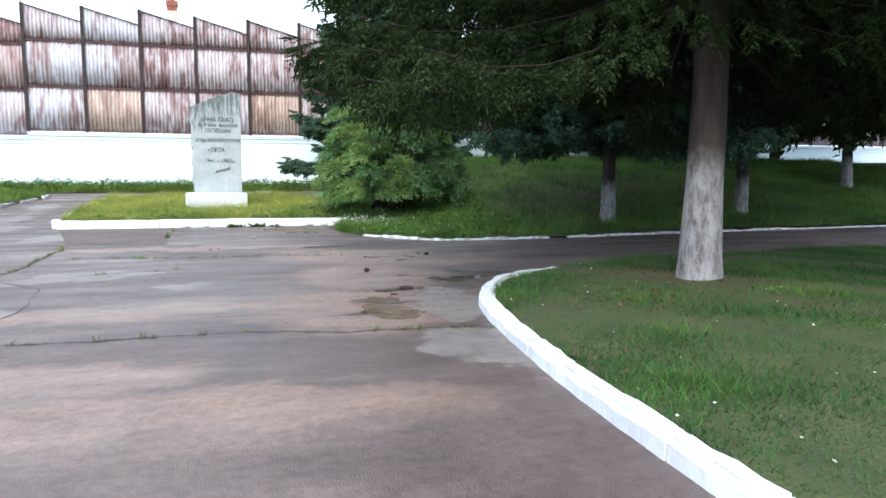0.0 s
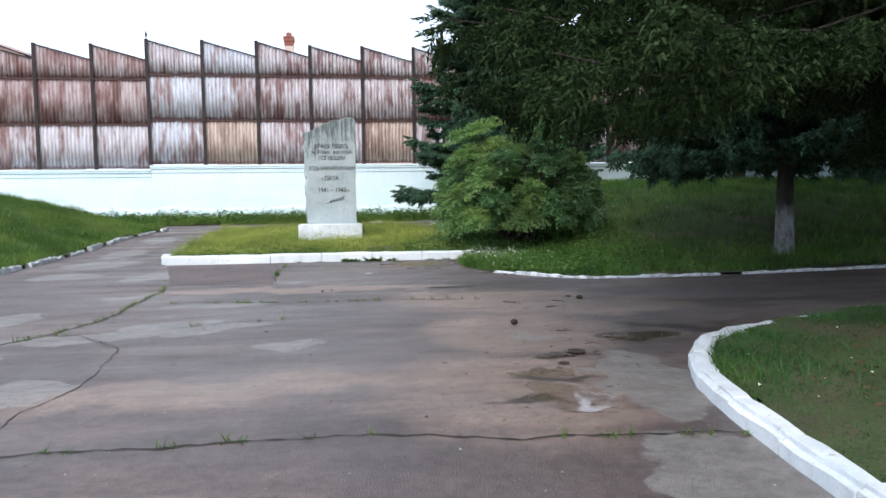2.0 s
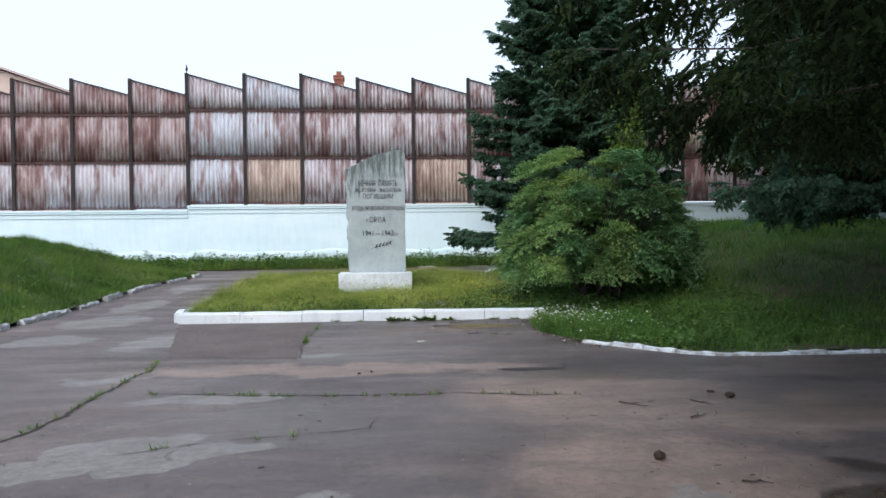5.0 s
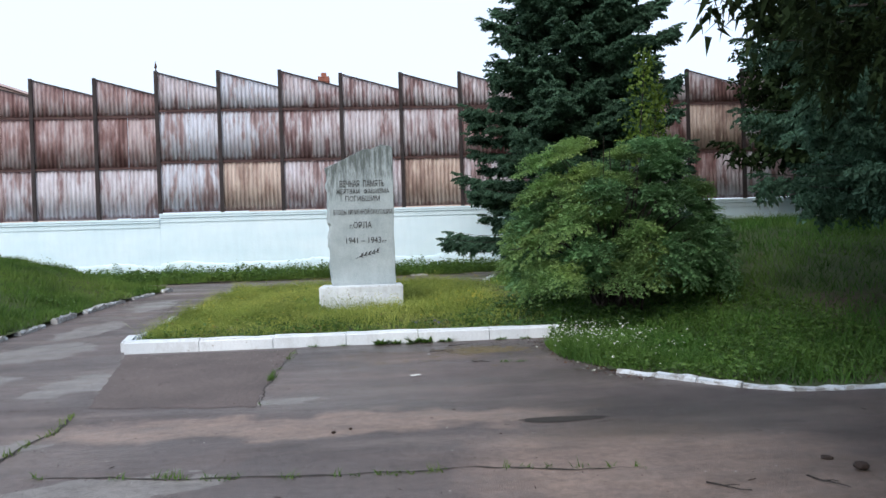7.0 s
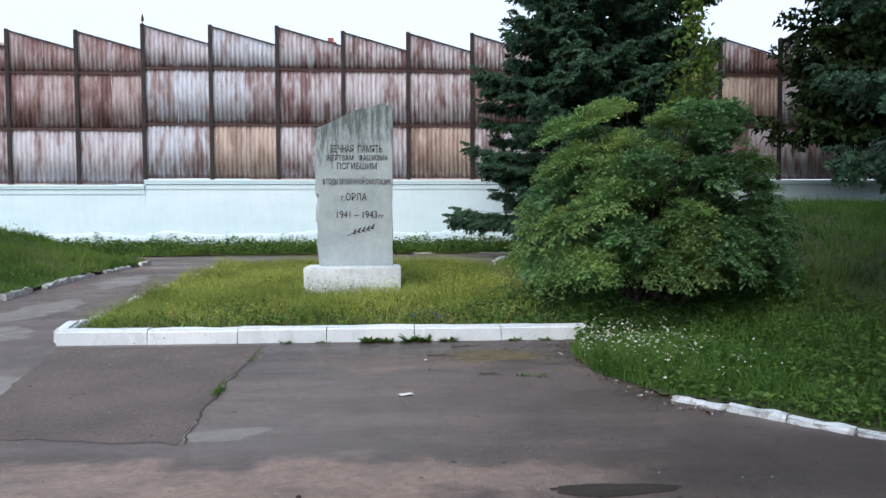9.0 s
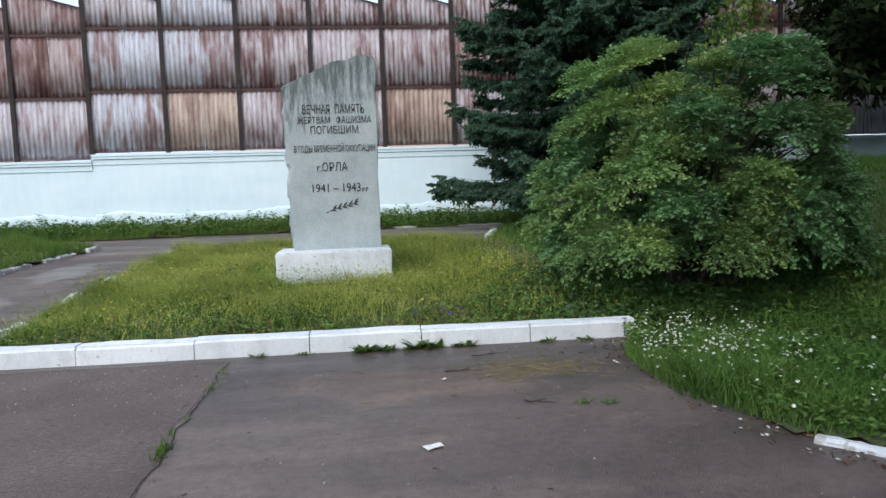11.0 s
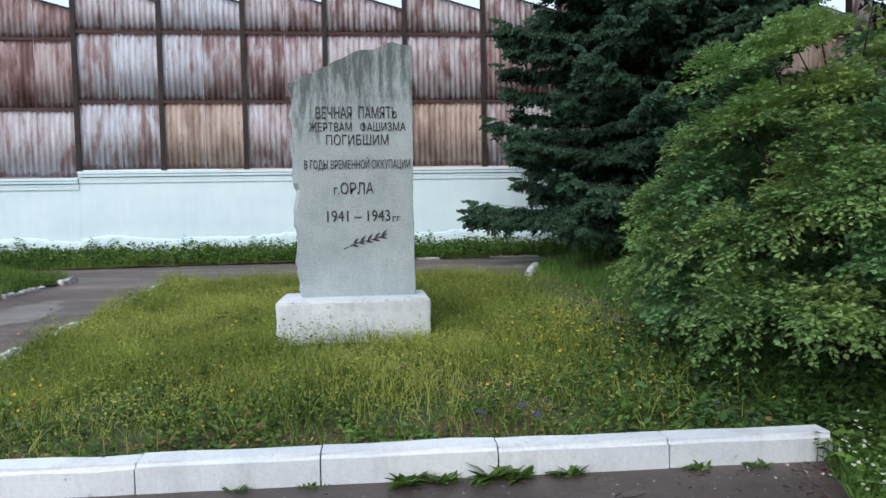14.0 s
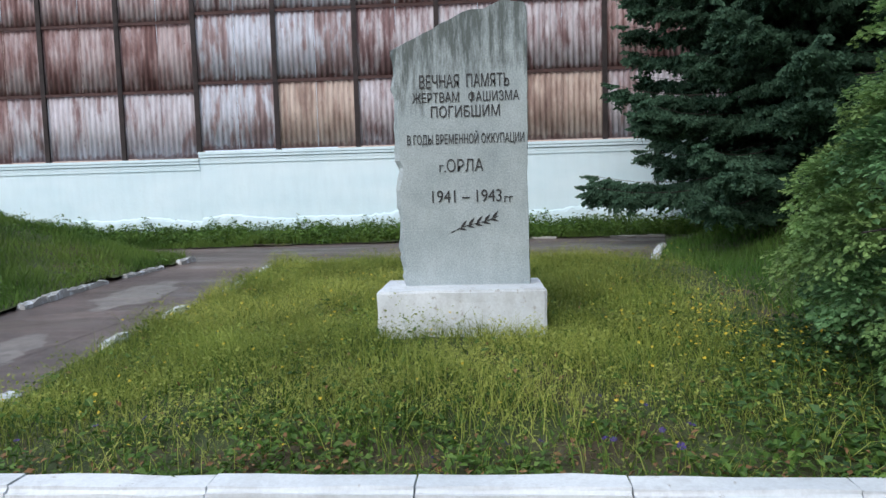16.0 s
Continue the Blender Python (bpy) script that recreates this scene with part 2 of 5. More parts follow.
def make_rust_sheet(name, pale, mid, rust):
    n = Nodes(name)
    co = n.world_co()
    r = n.object_random()
    shift = n.t.nodes.new("ShaderNodeCombineXYZ")
    n.link(n.math("MULTIPLY", r, 37.0), shift.inputs[0])
    n.link(n.math("MULTIPLY", r, 91.0), shift.inputs[2])
    add = n.t.nodes.new("ShaderNodeVectorMath")
    n.link(co, add.inputs[0])
    n.link(shift.outputs[0], add.inputs[1])
    v = add.outputs[0]
    streak = n.noise(2.0, 5, (1.9, 1, 0.5), 0.62, v)
    bias = n.math("ADD", streak, n.math("MULTIPLY", n.math("SUBTRACT", r, 0.5), 0.16))
    c = n.ramp(bias, (0.37, pale), (0.50, mid), (0.60, rust), (0.78, (rust[0] * .5, rust[1] * .42, rust[2] * .42)))
    c = n.mix(0.5, c, n.ramp(n.noise(5, 5, (2.4, 1, 0.6), 0.6, v), (0.3, 0.66), (0.65, 1.12)), "MULTIPLY")
    flake = n.ramp(n.noise(7, 6, (1.5, 1, 0.45), 0.7, v), (0.60, 0.0), (0.66, 0.55))
    c = n.mix(flake, c, (rust[0] * .8, rust[1] * .7, rust[2] * .75))
    ridge = n.ramp(n.noise(1.0, 5, (8.5, 1, 0.75), 0.7, v), (0.47, 0.0), (0.62, 0.52))
    c = n.mix(n.math("MULTIPLY", ridge, n.ramp(n.noise(0.8, 3, co=v), (0.35, 0.25), (0.65, 1.0))), c, (rust[0] * .85, rust[1] * .72, rust[2] * .74))
    # rust eating into each sheet from its lower and upper edge
    sep = n.t.nodes.new("ShaderNodeSeparateXYZ")
    n.link(n.co, sep.inputs[0])
    z = n.math("MULTIPLY", sep.outputs[2], 0.5)
    edge = n.math("MAXIMUM", n.ramp(z, (0.0, 1.0), (0.11, 0.0)), n.ramp(z, (0.77, 0.0), (0.86, 1.0)))
    edge = n.ramp(n.math("ADD", n.math("MULTIPLY", edge, 0.5), n.noise(4.5, 5, (2.2, 1, 1.2), 0.65, v)), (0.66, 0.0), (0.88, 0.72))
    c = n.mix(edge, c, (0.125, 0.048, 0.042))
    n.bump(n.noise(40, 4, co=v), 0.3, 0.004)
    return n.done(c, 0.75)


def make_stone():
    n = Nodes("grey granite")
    c = n.ramp(n.noise(2.5, 5), (0.3, (0.31, 0.37, 0.39)), (0.7, (0.42, 0.48, 0.50)))
    c = n.mix(0.8, c, n.ramp(n.noise(70, 4), (0.3, 0.72), (0.7, 1.2)), "MULTIPLY")
    c = n.mix(0.5, c, n.ramp(n.noise(11, 6, (1, 1, 0.6), 0.7), (0.3, 0.78), (0.7, 1.15)), "MULTIPLY")
    pits = n.ramp(n.noise(60, 3), (0.66, 0.0), (0.72, 0.6))
    c = n.mix(pits, c, (0.16, 0.17, 0.175))
    # black lichen running down from the top edge
    sep = n.t.nodes.new("ShaderNodeSeparateXYZ")
    n.link(n.co, sep.inputs[0])
    height = n.math("SUBTRACT", sep.outputs[2], n.math("MULTIPLY", sep.outputs[0], 0.36))
    top = n.ramp(n.math("MULTIPLY", height, 0.3), (0.68, 0.0), (0.90, 1.0))
    run = n.noise(5.0, 6, (2.6, 1, 0.4), 0.75)
    dabs = n.ramp(n.math("ADD", run, n.math("MULTIPLY", top, 0.22)), (0.55, 0.0), (0.74, 0.85))
    c = n.mix(n.math("MULTIPLY", dabs, n.ramp(top, (0.0, 0.0), (0.15, 1.0))), c, (0.06, 0.075, 0.07))
    n.bump(n.noise(45, 5), 0.5, 0.008)
    return n.done(c, 0.8)


def make_bark(name="bark", white=False, lower=0.0):
    n = Nodes(name)
    c = n.ramp(n.noise(6, 5, (1, 1, 0.25)), (0.3, (0.022, 0.018, 0.016)), (0.7, (0.075, 0.062, 0.055)))
    if white:
        sep = n.t.nodes.new("ShaderNodeSeparateXYZ")
        n.link(n.co, sep.inputs[0])
        w = n.math("SUBTRACT", sep.outputs[2], n.math("MULTIPLY", n.noise(3, 4), 0.5))
        wash = n.ramp(n.math('MULTIPLY', n.math('ADD', w, lower), 0.8), (0.60, 1.0), (0.90, 0.0))
        wear = n.ramp(n.noise(11, 6, (1, 1, 0.4), 0.75), (0.42, 1.0), (0.66, 0.15))
        c = n.mix(n.math("MULTIPLY", wash, wear), c, (0.36, 0.37, 0.39))
    n.bump(n.noise(16, 6, (1, 1, 0.3), 0.7), 1.0, 0.06)
    return n.done(c, 0.9)


def make_soil(name, a, b, d, spot=0.6):
    n = Nodes(name)
    co = n.world_co()
    c = n.ramp(n.noise(3, 5, co=co), (0.3, a), (0.7, b))
    c = n.mix(n.ramp(n.noise(spot, 4, co=co), (0.55, 0.0), (0.68, 1.0)), c, d)
    c = n.mix(0.8, c, n.ramp(n.noise(40, 4, co=co), (0.3, 0.5), (0.7, 1.3)), "MULTIPLY")
    n.bump(n.noise(30, 4, co=co), 0.8, 0.03)
    return n.done(c, 0.95)


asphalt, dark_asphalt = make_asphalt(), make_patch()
whitewash, old_whitewash = make_whitewash("whitewashed concrete", 0.635), make_whitewash("worn whitewash", 0.50)
wall_paint = make_wall_paint()
mossy_whitewash = make_whitewash("weathered whitewash", 0.42)
grey_kerb = make_plain("weathered grey concrete", (0.20, 0.195, 0.18), (0.44, 0.44, 0.42), 2.2, 0.9, 0.5, 25)
sheet_grey = make_rust_sheet("rusted sheet", (0.54, 0.52, 0.57), (0.42, 0.375, 0.40), (0.21, 0.135, 0.14))
sheet_brown = make_rust_sheet("brown rusted sheet", (0.43, 0.36, 0.37), (0.29, 0.20, 0.20), (0.165, 0.088, 0.084))
sheet_blue = make_rust_sheet("bluish sheet", (0.53, 0.56, 0.64), (0.46, 0.47, 0.53), (0.29, 0.22, 0.225))
sheet_tan = make_rust_sheet("tan sheet", (0.50, 0.41, 0.36), (0.42, 0.33, 0.285), (0.29, 0.21, 0.18))
sheet_pale = make_rust_sheet("pale sheet", (0.54, 0.53, 0.58), (0.45, 0.42, 0.46), (0.27, 0.20, 0.205))
rust_steel = make_plain("rusty steel", (0.018, 0.014, 0.015), (0.045, 0.032, 0.032), 5, 0.85, 0.4, 30)
rail_steel = make_plain("red-brown steel", (0.05, 0.026, 0.024), (0.10, 0.052, 0.048), 4, 0.85, 0.4, 30)
stone = make_stone()
stone_mark = make_plain("dark letter paint", (0.02, 0.022, 0.025), (0.04, 0.04, 0.042), 20, 0.6, 0.2)
bark, washed_bark = make_bark(), make_bark("whitewashed bark", True)
low_washed_bark = make_bark("bark whitewashed at the foot", True, 0.42)
soil_green = make_soil("grassy soil", (0.04, 0.06, 0.018), (0.07, 0.09, 0.03), (0.10, 0.068, 0.046))
needles = leafy("spruce needles", (0.010, 0.022, 0.009), (0.044, 0.072, 0.028), None, 0.75, 0.06, 1.2, 0.06)
needles_blue = leafy("blue spruce needles", (0.032, 0.076, 0.046), (0.105, 0.20, 0.13), None, 0.65, 0.08, 1.2, 0.12)
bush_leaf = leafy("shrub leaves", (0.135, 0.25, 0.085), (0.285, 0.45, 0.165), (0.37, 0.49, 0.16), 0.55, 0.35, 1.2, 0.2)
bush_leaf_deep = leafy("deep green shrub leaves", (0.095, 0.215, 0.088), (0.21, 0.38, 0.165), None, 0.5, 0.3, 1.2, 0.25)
grass_dark = leafy("lawn grass", (0.05, 0.115, 0.02), (0.13, 0.235, 0.045), (0.17, 0.25, 0.055), 0.6, 0.35, 0.8)
grass_lawn = leafy("mown lawn grass", (0.022, 0.088, 0.022), (0.062, 0.17, 0.045), (0.072, 0.15, 0.045), 0.6, 0.3, 0.8)
grass_bank = leafy("bank grass", (0.044, 0.125, 0.022), (0.125, 0.255, 0.053), (0.145, 0.25, 0.055), 0.6, 0.35, 0.8)
grass_yellow = leafy("meadow grass", (0.19, 0.26, 0.05), (0.40, 0.47, 0.11), (0.47, 0.50, 0.13), 0.6, 0.4, 0.9)
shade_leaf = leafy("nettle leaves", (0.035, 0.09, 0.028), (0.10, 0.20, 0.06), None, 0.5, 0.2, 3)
weed_leaf = leafy("weed leaves", (0.05, 0.12, 0.022), (0.15, 0.26, 0.055), None, 0.5, 0.25, 3)
straw = make_plain("dry straw", (0.10, 0.085, 0.04), (0.20, 0.155, 0.085), 8, 0.9, 0)
dead_leaf = make_plain("dead leaves", (0.12, 0.06, 0.025), (0.30, 0.17, 0.08), 12, 0.9, 0)
needle_litter = make_plain("fallen needles", (0.07, 0.036, 0.02), (0.14, 0.08, 0.045), 9, 0.95, 0)
yellow_petal = make_plain("yellow petals", (0.50, 0.36, 0.02), (0.7, 0.52, 0.04), 20, 0.7, 0)
white_petal = make_plain("white petals", (0.48, 0.50, 0.44), (0.68, 0.69, 0.62), 20, 0.7, 0)
violet_petal = make_plain("violet petals", (0.03, 0.02, 0.10), (0.07, 0.04, 0.2), 20, 0.7, 0)
crack_dirt = make_plain("crack dirt", (0.02, 0.018, 0.016), (0.05, 0.04, 0.035), 10, 0.95, 0.3)
red_brick = make_plain("red brick", (0.22, 0.075, 0.05), (0.33, 0.13, 0.09), 6, 0.85, 0.4)
roof_metal = make_plain("painted roof metal", (0.42, 0.33, 0.33), (0.52, 0.42, 0.42), 2, 0.6, 0.1)
pink_plaster = make_plain("pink plaster", (0.55, 0.43, 0.38), (0.62, 0.50, 0.45), 1.0, 0.9, 0.1)
glass_dark = make_plain("window glass", (0.02, 0.025, 0.03), (0.03, 0.035, 0.04), 2, 0.08, 0)
cone_brown = make_plain("dung brown", (0.02, 0.012, 0.01), (0.05, 0.03, 0.022), 20, 0.9, 0.5)
paper = make_plain("white paper", (0.7, 0.7, 0.68), (0.8, 0.8, 0.78), 5, 0.8, 0)


def make_water():
    n = Nodes("puddle water")
    c = n.ramp(n.noise(3, 3), (0.3, (0.035, 0.028, 0.024)), (0.7, (0.06, 0.048, 0.042)))
    n.bump(n.noise(5, 2), 0.03, 0.01)
    return n.done(c, 0.04)


water = make_water()
damp = make_plain("damp mud", (0.016, 0.011, 0.008), (0.034, 0.024, 0.017), 4, 0.7, 0.3)


# ---- ground ----
def level(x, y):
    """Height of the asphalt: flat up to the monument, then rising gently to the wall."""
    return 0.36 * smooth(-13.5, -0.5, y) * 1.0 + 0 * np.asarray(x)


def axis(lo, hi, fine, a, b, far):
    return np.unique(np.concatenate([np.linspace(lo, a, far), np.arange(a, b, fine), np.linspace(b, hi, far)]))


gx, gy = axis(-900, 900, 0.5, -16, 44, 8), axis(-900, 900, 0.5, -46, 2, 8)
GX, GY = np.meshgrid(gx, gy)
GZ = level(GX, GY)
idx = np.arange(GX.size).reshape(GX.shape)
quads = np.stack([idx[:-1, :-1], idx[:-1, 1:], idx[1:, 1:], idx[1:, :-1]], -1).reshape(-1, 4)
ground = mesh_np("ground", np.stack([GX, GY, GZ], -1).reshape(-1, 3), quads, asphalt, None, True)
tagged(ground, "worn reddish-grey asphalt with sandy stains and cracks", "ground", kind="structure")

# outlines of the planted areas
BANK_RIGHT = [(3.5, -5.4), (3.5, -9.5), (3.55, -12.2), (3.95, -14.62), (9.95, -14.72), (9.65, -15.6), (9.66, -16.5), (9.82, -17.4), (10.22, -17.9), (10.5, -18.24), (10.82, -18.6), (11.16, -18.76), (12.9, -18.79),
              (14.7, -18.6), (16.5, -18.35), (22.5, -17.9), (46, -17.6), (46, 0.1), (17, 0.1), (15, -2.0), (11.6, -3.2), (10.7, -4.2), (10.3, -5.6), (7.5, -5.2)]
BANK_LEFT = [(1.75, -46), (1.5, -20), (1.4, -15.4), (1.18, -12.2), (1.05, -9.65), (1.09, -7.4), (1.2, -6.4), (1.4, -5.5), (1.53, -4.7), (1.3, -4.25), (0.2, -3.4), (-1.6, -2.5), (3, -2.1), (9, -1.8), (15.2, -2.0), (17, 0.1), (-16, 0.1), (-16, -46)]
LAWN_NEAR = [(9.55, -46), (9.37, -33), (9.35, -28.5), (9.4, -27.4), (9.55, -26.1), (9.7, -25.0), (9.96, -24.36), (10.14, -24.02), (10.38, -23.74), (10.8, -23.48), (11.28, -23.28), (12.2, -23.06), (16.9, -22.75), (46, -22.5), (46, -46)]


def bank_right(x, y):
    rise = 1.32 * smooth(10.6, 16.0, x) * smooth(-19.5, -8.5, y)
    return level(x, y) + 0.025 + rise + 0.16 * smooth(-15, -12.5, y) * smooth(4.0, 6.0, x) * smooth(-5.4, -8, y)


def bank_left(x, y):
    edge = np.interp(y, [-46, -15.4, -12.2, -9.65, -7.4, -5.5, -4.5, -3.4, -2.5, 1], [1.75, 1.4, 1.18, 1.05, 1.09, 1.2, 1.2, 0.2, -1.6, -2.5])
    return level(x, y) + 0.03 + 1.16 * smooth(-0.6, 4.8, edge - x) * (1 - 0.55 * smooth(-6.0, -0.5, y)) + 0.12 * smooth(-1.6, -0.4, y)


def lawn_near(x, y):
    return 0.065 + 0.11 * smooth(9.6, 13, x) + 0 * np.asarray(y)


def lawn(name, poly, height, label, cell=0.14):
    xs, ys = np.array([p[0] for p in poly]), np.array([p[1] for p in poly])
    ax, ay = np.arange(xs.min(), xs.max() + cell, cell), np.arange(ys.min(), ys.max() + cell, cell)
    X, Y = np.meshgrid(ax, ay)
    cx, cy = (X[:-1, :-1] + cell / 2).ravel(), (Y[:-1, :-1] + cell / 2).ravel()
    keep = inside(cx, cy, poly)
    bump = np.sin(X * 2.1) * np.cos(Y * 1.7) * 0.012 + np.sin(X * 5.3 + Y * 4.1) * 0.008
    Z = height(X, Y) + bump
    ids = np.arange(X.size).reshape(X.shape)
    q = np.stack([ids[:-1, :-1], ids[:-1, 1:], ids[1:, 1:], ids[1:, :-1]], -1).reshape(-1, 4)[keep]
    used, q = np.unique(q, return_inverse=True)
    v = np.stack([X.ravel(), Y.ravel(), Z.ravel()], -1)[used]
    ob = mesh_np(name, v, q.reshape(-1, 4), soil_green, None, True)
    return tagged(ob, label, "lawn", kind="structure")


lawn("lawn_bank", BANK_RIGHT, bank_right, "grassy bank rising under the spruces")
lawn("lawn_left", BANK_LEFT, bank_left, "grassy bank beside the asphalt path and along the wall")
lawn("lawn_near", LAWN_NEAR, lawn_near, "patchy mown lawn inside a white kerb", 0.2)


# ---- wall and fence ----
def white_wall():
    for name, x0, x1, top in (("wall_left", -16, -0.02, 2.5), ("wall_main", -0.016, 46, 2.66)):
        w = empty(name, x0, 0, 0)
        tagged(w, "whitewashed plastered wall with a brick coping", "wall", kind="structure")
        bm = bmesh.new()
        box(bm, 0, x1 - x0, 0.0, 0.42, -0.2, top - 0.3)
        part("wall_body", bm, wall_paint, w)
        bm = bmesh.new()
        n = int((x1 - x0) / 0.11)
        rough = random.Random(17)
        rows = [[bm.verts.new((i * (x1 - x0) / n, y, z)) for i in range(n + 1)] for y, z in ((-0.05, -0.2), (-0.05, 0.86), (-0.036, 0.93), (-0.002, 0.96))]
        for i in range(n + 1):
            lift = 0.07 * math.sin(i * 0.23) * math.sin(i * 0.071 + 1) + rough.uniform(-0.025, 0.025)
            for k, row in enumerate(rows[1:]):
                row[i].co.z += lift
                row[i].co.y = min(-0.002, row[i].co.y + rough.uniform(-0.008, 0.008) * (k < 2))
        for a, b in zip(rows, rows[1:]):
            for i in range(n):
                bm.faces.new((a[i], a[i + 1], b[i + 1], b[i]))
        part("plinth", bm, wall_paint, w)
        bm = bmesh.new()
        box(bm, 0, x1 - x0, -0.03, 0.42, top - 0.3, top - 0.23)
        part("string_course", bm, wall_paint, w)
        n = int((x1 - x0) / 0.128)
        for row, (z, dy) in enumerate(((top - 0.228, -0.045), (top - 0.15, -0.075), (top - 0.075, -0.105))):
            bm = bmesh.new()
            box(bm, 0, x1 - x0, dy + 0.012, 0.42, z + 0.002, z + 0.07)
            part("coping_course", bm, wall_paint, w)
            if row != 1:
                continue
            bm = bmesh.new()
            for i in range(n):
                box(bm, i * 0.128 + 0.006, i * 0.128 + 0.122, dy, dy + 0.03, z + 0.006, z + 0.066)
            tagged(part("coping_bricks", bm, wall_paint, w), kind="stuff")


white_wall()

BAY = 2.062


def corrugated(name, width, z0, left, right, waves, material, parent, x, y):
    """A wavy sheet with thickness; its upper edge runs from the height left to the height right."""
    n = waves * 6 + 1
    u = np.linspace(0, width, n)
    wave = 0.022 * np.sin(u / width * waves * 2 * math.pi)
    top = left + (right - left) * u / width
    rows = []
    for dy in (0.0, 0.012):
        rows += [np.stack([u, wave + dy, np.zeros(n)], -1), np.stack([u, wave + dy, top - z0], -1)]
    v = np.concatenate(rows)
    i = np.arange(n - 1)
    f = np.concatenate([np.stack([i + a, i + 1 + a, i + 1 + b, i + b], -1) for a, b in ((0, n), (3 * n, 2 * n), (n, 3 * n), (2 * n, 0))])
    ob = mesh_np(name, v, f, material, parent, False)
    ob.location = (x, y, z0)
    return ob


def fence():
    rnd = random.Random(5)
    f = empty("fence", 0, 0, 0)
    tagged(f, "tall saw-toothed fence of rusty corrugated sheets on steel posts", "fence", kind="structure")
    tan = {(1, 0), (4, 0), (9, 1)}
    blue = {(0, 0), (1, 2), (1, 1), (0, 1)}
    for i in range(-7, 21):
        x = i * BAY
        base = 2.66 if i >= 0 else 2.5
        peak = 7.47 if 0 <= i < 3 else 7.34 if i >= 3 else 7.28
        seams = (base + 0.03, base + 1.75, base + 3.49)
        yb = 0.02 + (0.0 if i >= 0 else 0.12)
        bm = bmesh.new()
        box(bm, x - 0.062, x + 0.062, yb - 0.05, yb - 0.038, base - 0.02, peak + 0.02)
        box(bm, x - 0.008, x + 0.008, yb - 0.038, yb + 0.06, base - 0.02, peak + 0.01)
        box(bm, x - 0.055, x + 0.055, yb + 0.06, yb + 0.07, base - 0.02, peak + 0.01)
        part("post", bm, rust_steel, f)
        low = peak - 0.60
        for r in range(3):
            z0 = seams[r]
            z1 = seams[r + 1] + 0.015 if r < 2 else None
            w = BAY - 0.10
            for half in range(2):
                ww = w / 2 - 0.004
                xx = x + 0.052 + half * (w / 2 + 0.002)
                if r < 2:
                    a = b = z1 - 0.03 + rnd.uniform(-0.012, 0.012)
                else:
                    a = peak - 0.03 - 0.57 * (xx - x) / BAY
                    b = peak - 0.03 - 0.57 * (xx + ww - x) / BAY
                m = sheet_brown if (i < 0 and r) or rnd.random() < 0.3 else sheet_grey
                if r == 0 and rnd.random() < 0.75:
                    m = sheet_pale
                if (i, r) in tan:
                    m = sheet_tan
                elif (i, r) in blue:
                    m = sheet_blue
                corrugated("corrugated_sheet", ww, z0 + rnd.uniform(-0.012, 0.012), a, b, 7, m, f, xx, yb + 0.02 + 0.012 * half)
        for z in seams[1:]:
            bm = bmesh.new()
            box(bm, x + 0.056, x + BAY - 0.056, yb - 0.034, yb - 0.022, z - 0.05, z + 0.015)
            part("rail", bm, rail_steel, f)
        bm = bmesh.new()
        vs = box(bm, x + 0.056, x + BAY - 0.056, yb - 0.032, yb - 0.02, peak - 0.05, peak)
        for v in vs:
            v.co.z -= 0.57 * (v.co.x - x) / BAY
        part("top_rail", bm, rust_steel, f)
    bm = bmesh.new()
    bmesh.ops.create_cone(bm, cap_ends=True, segments=8, radius1=0.05, radius2=0.006, depth=0.2, matrix=Matrix.Translation((0, 0.03, 7.72)))
    bmesh.ops.create_cone(bm, cap_ends=True, segments=8, radius1=0.015, radius2=0.05, depth=0.07, matrix=Matrix.Translation((0, 0.03, 7.585)))
    bmesh.ops.create_cone(bm, cap_ends=True, segments=8, radius1=0.015, radius2=0.015, depth=0.12, matrix=Matrix.Translation((0, 0.03, 7.53)))
    part("finial", bm, rail_steel, f, "small spear-shaped finial")


fence()


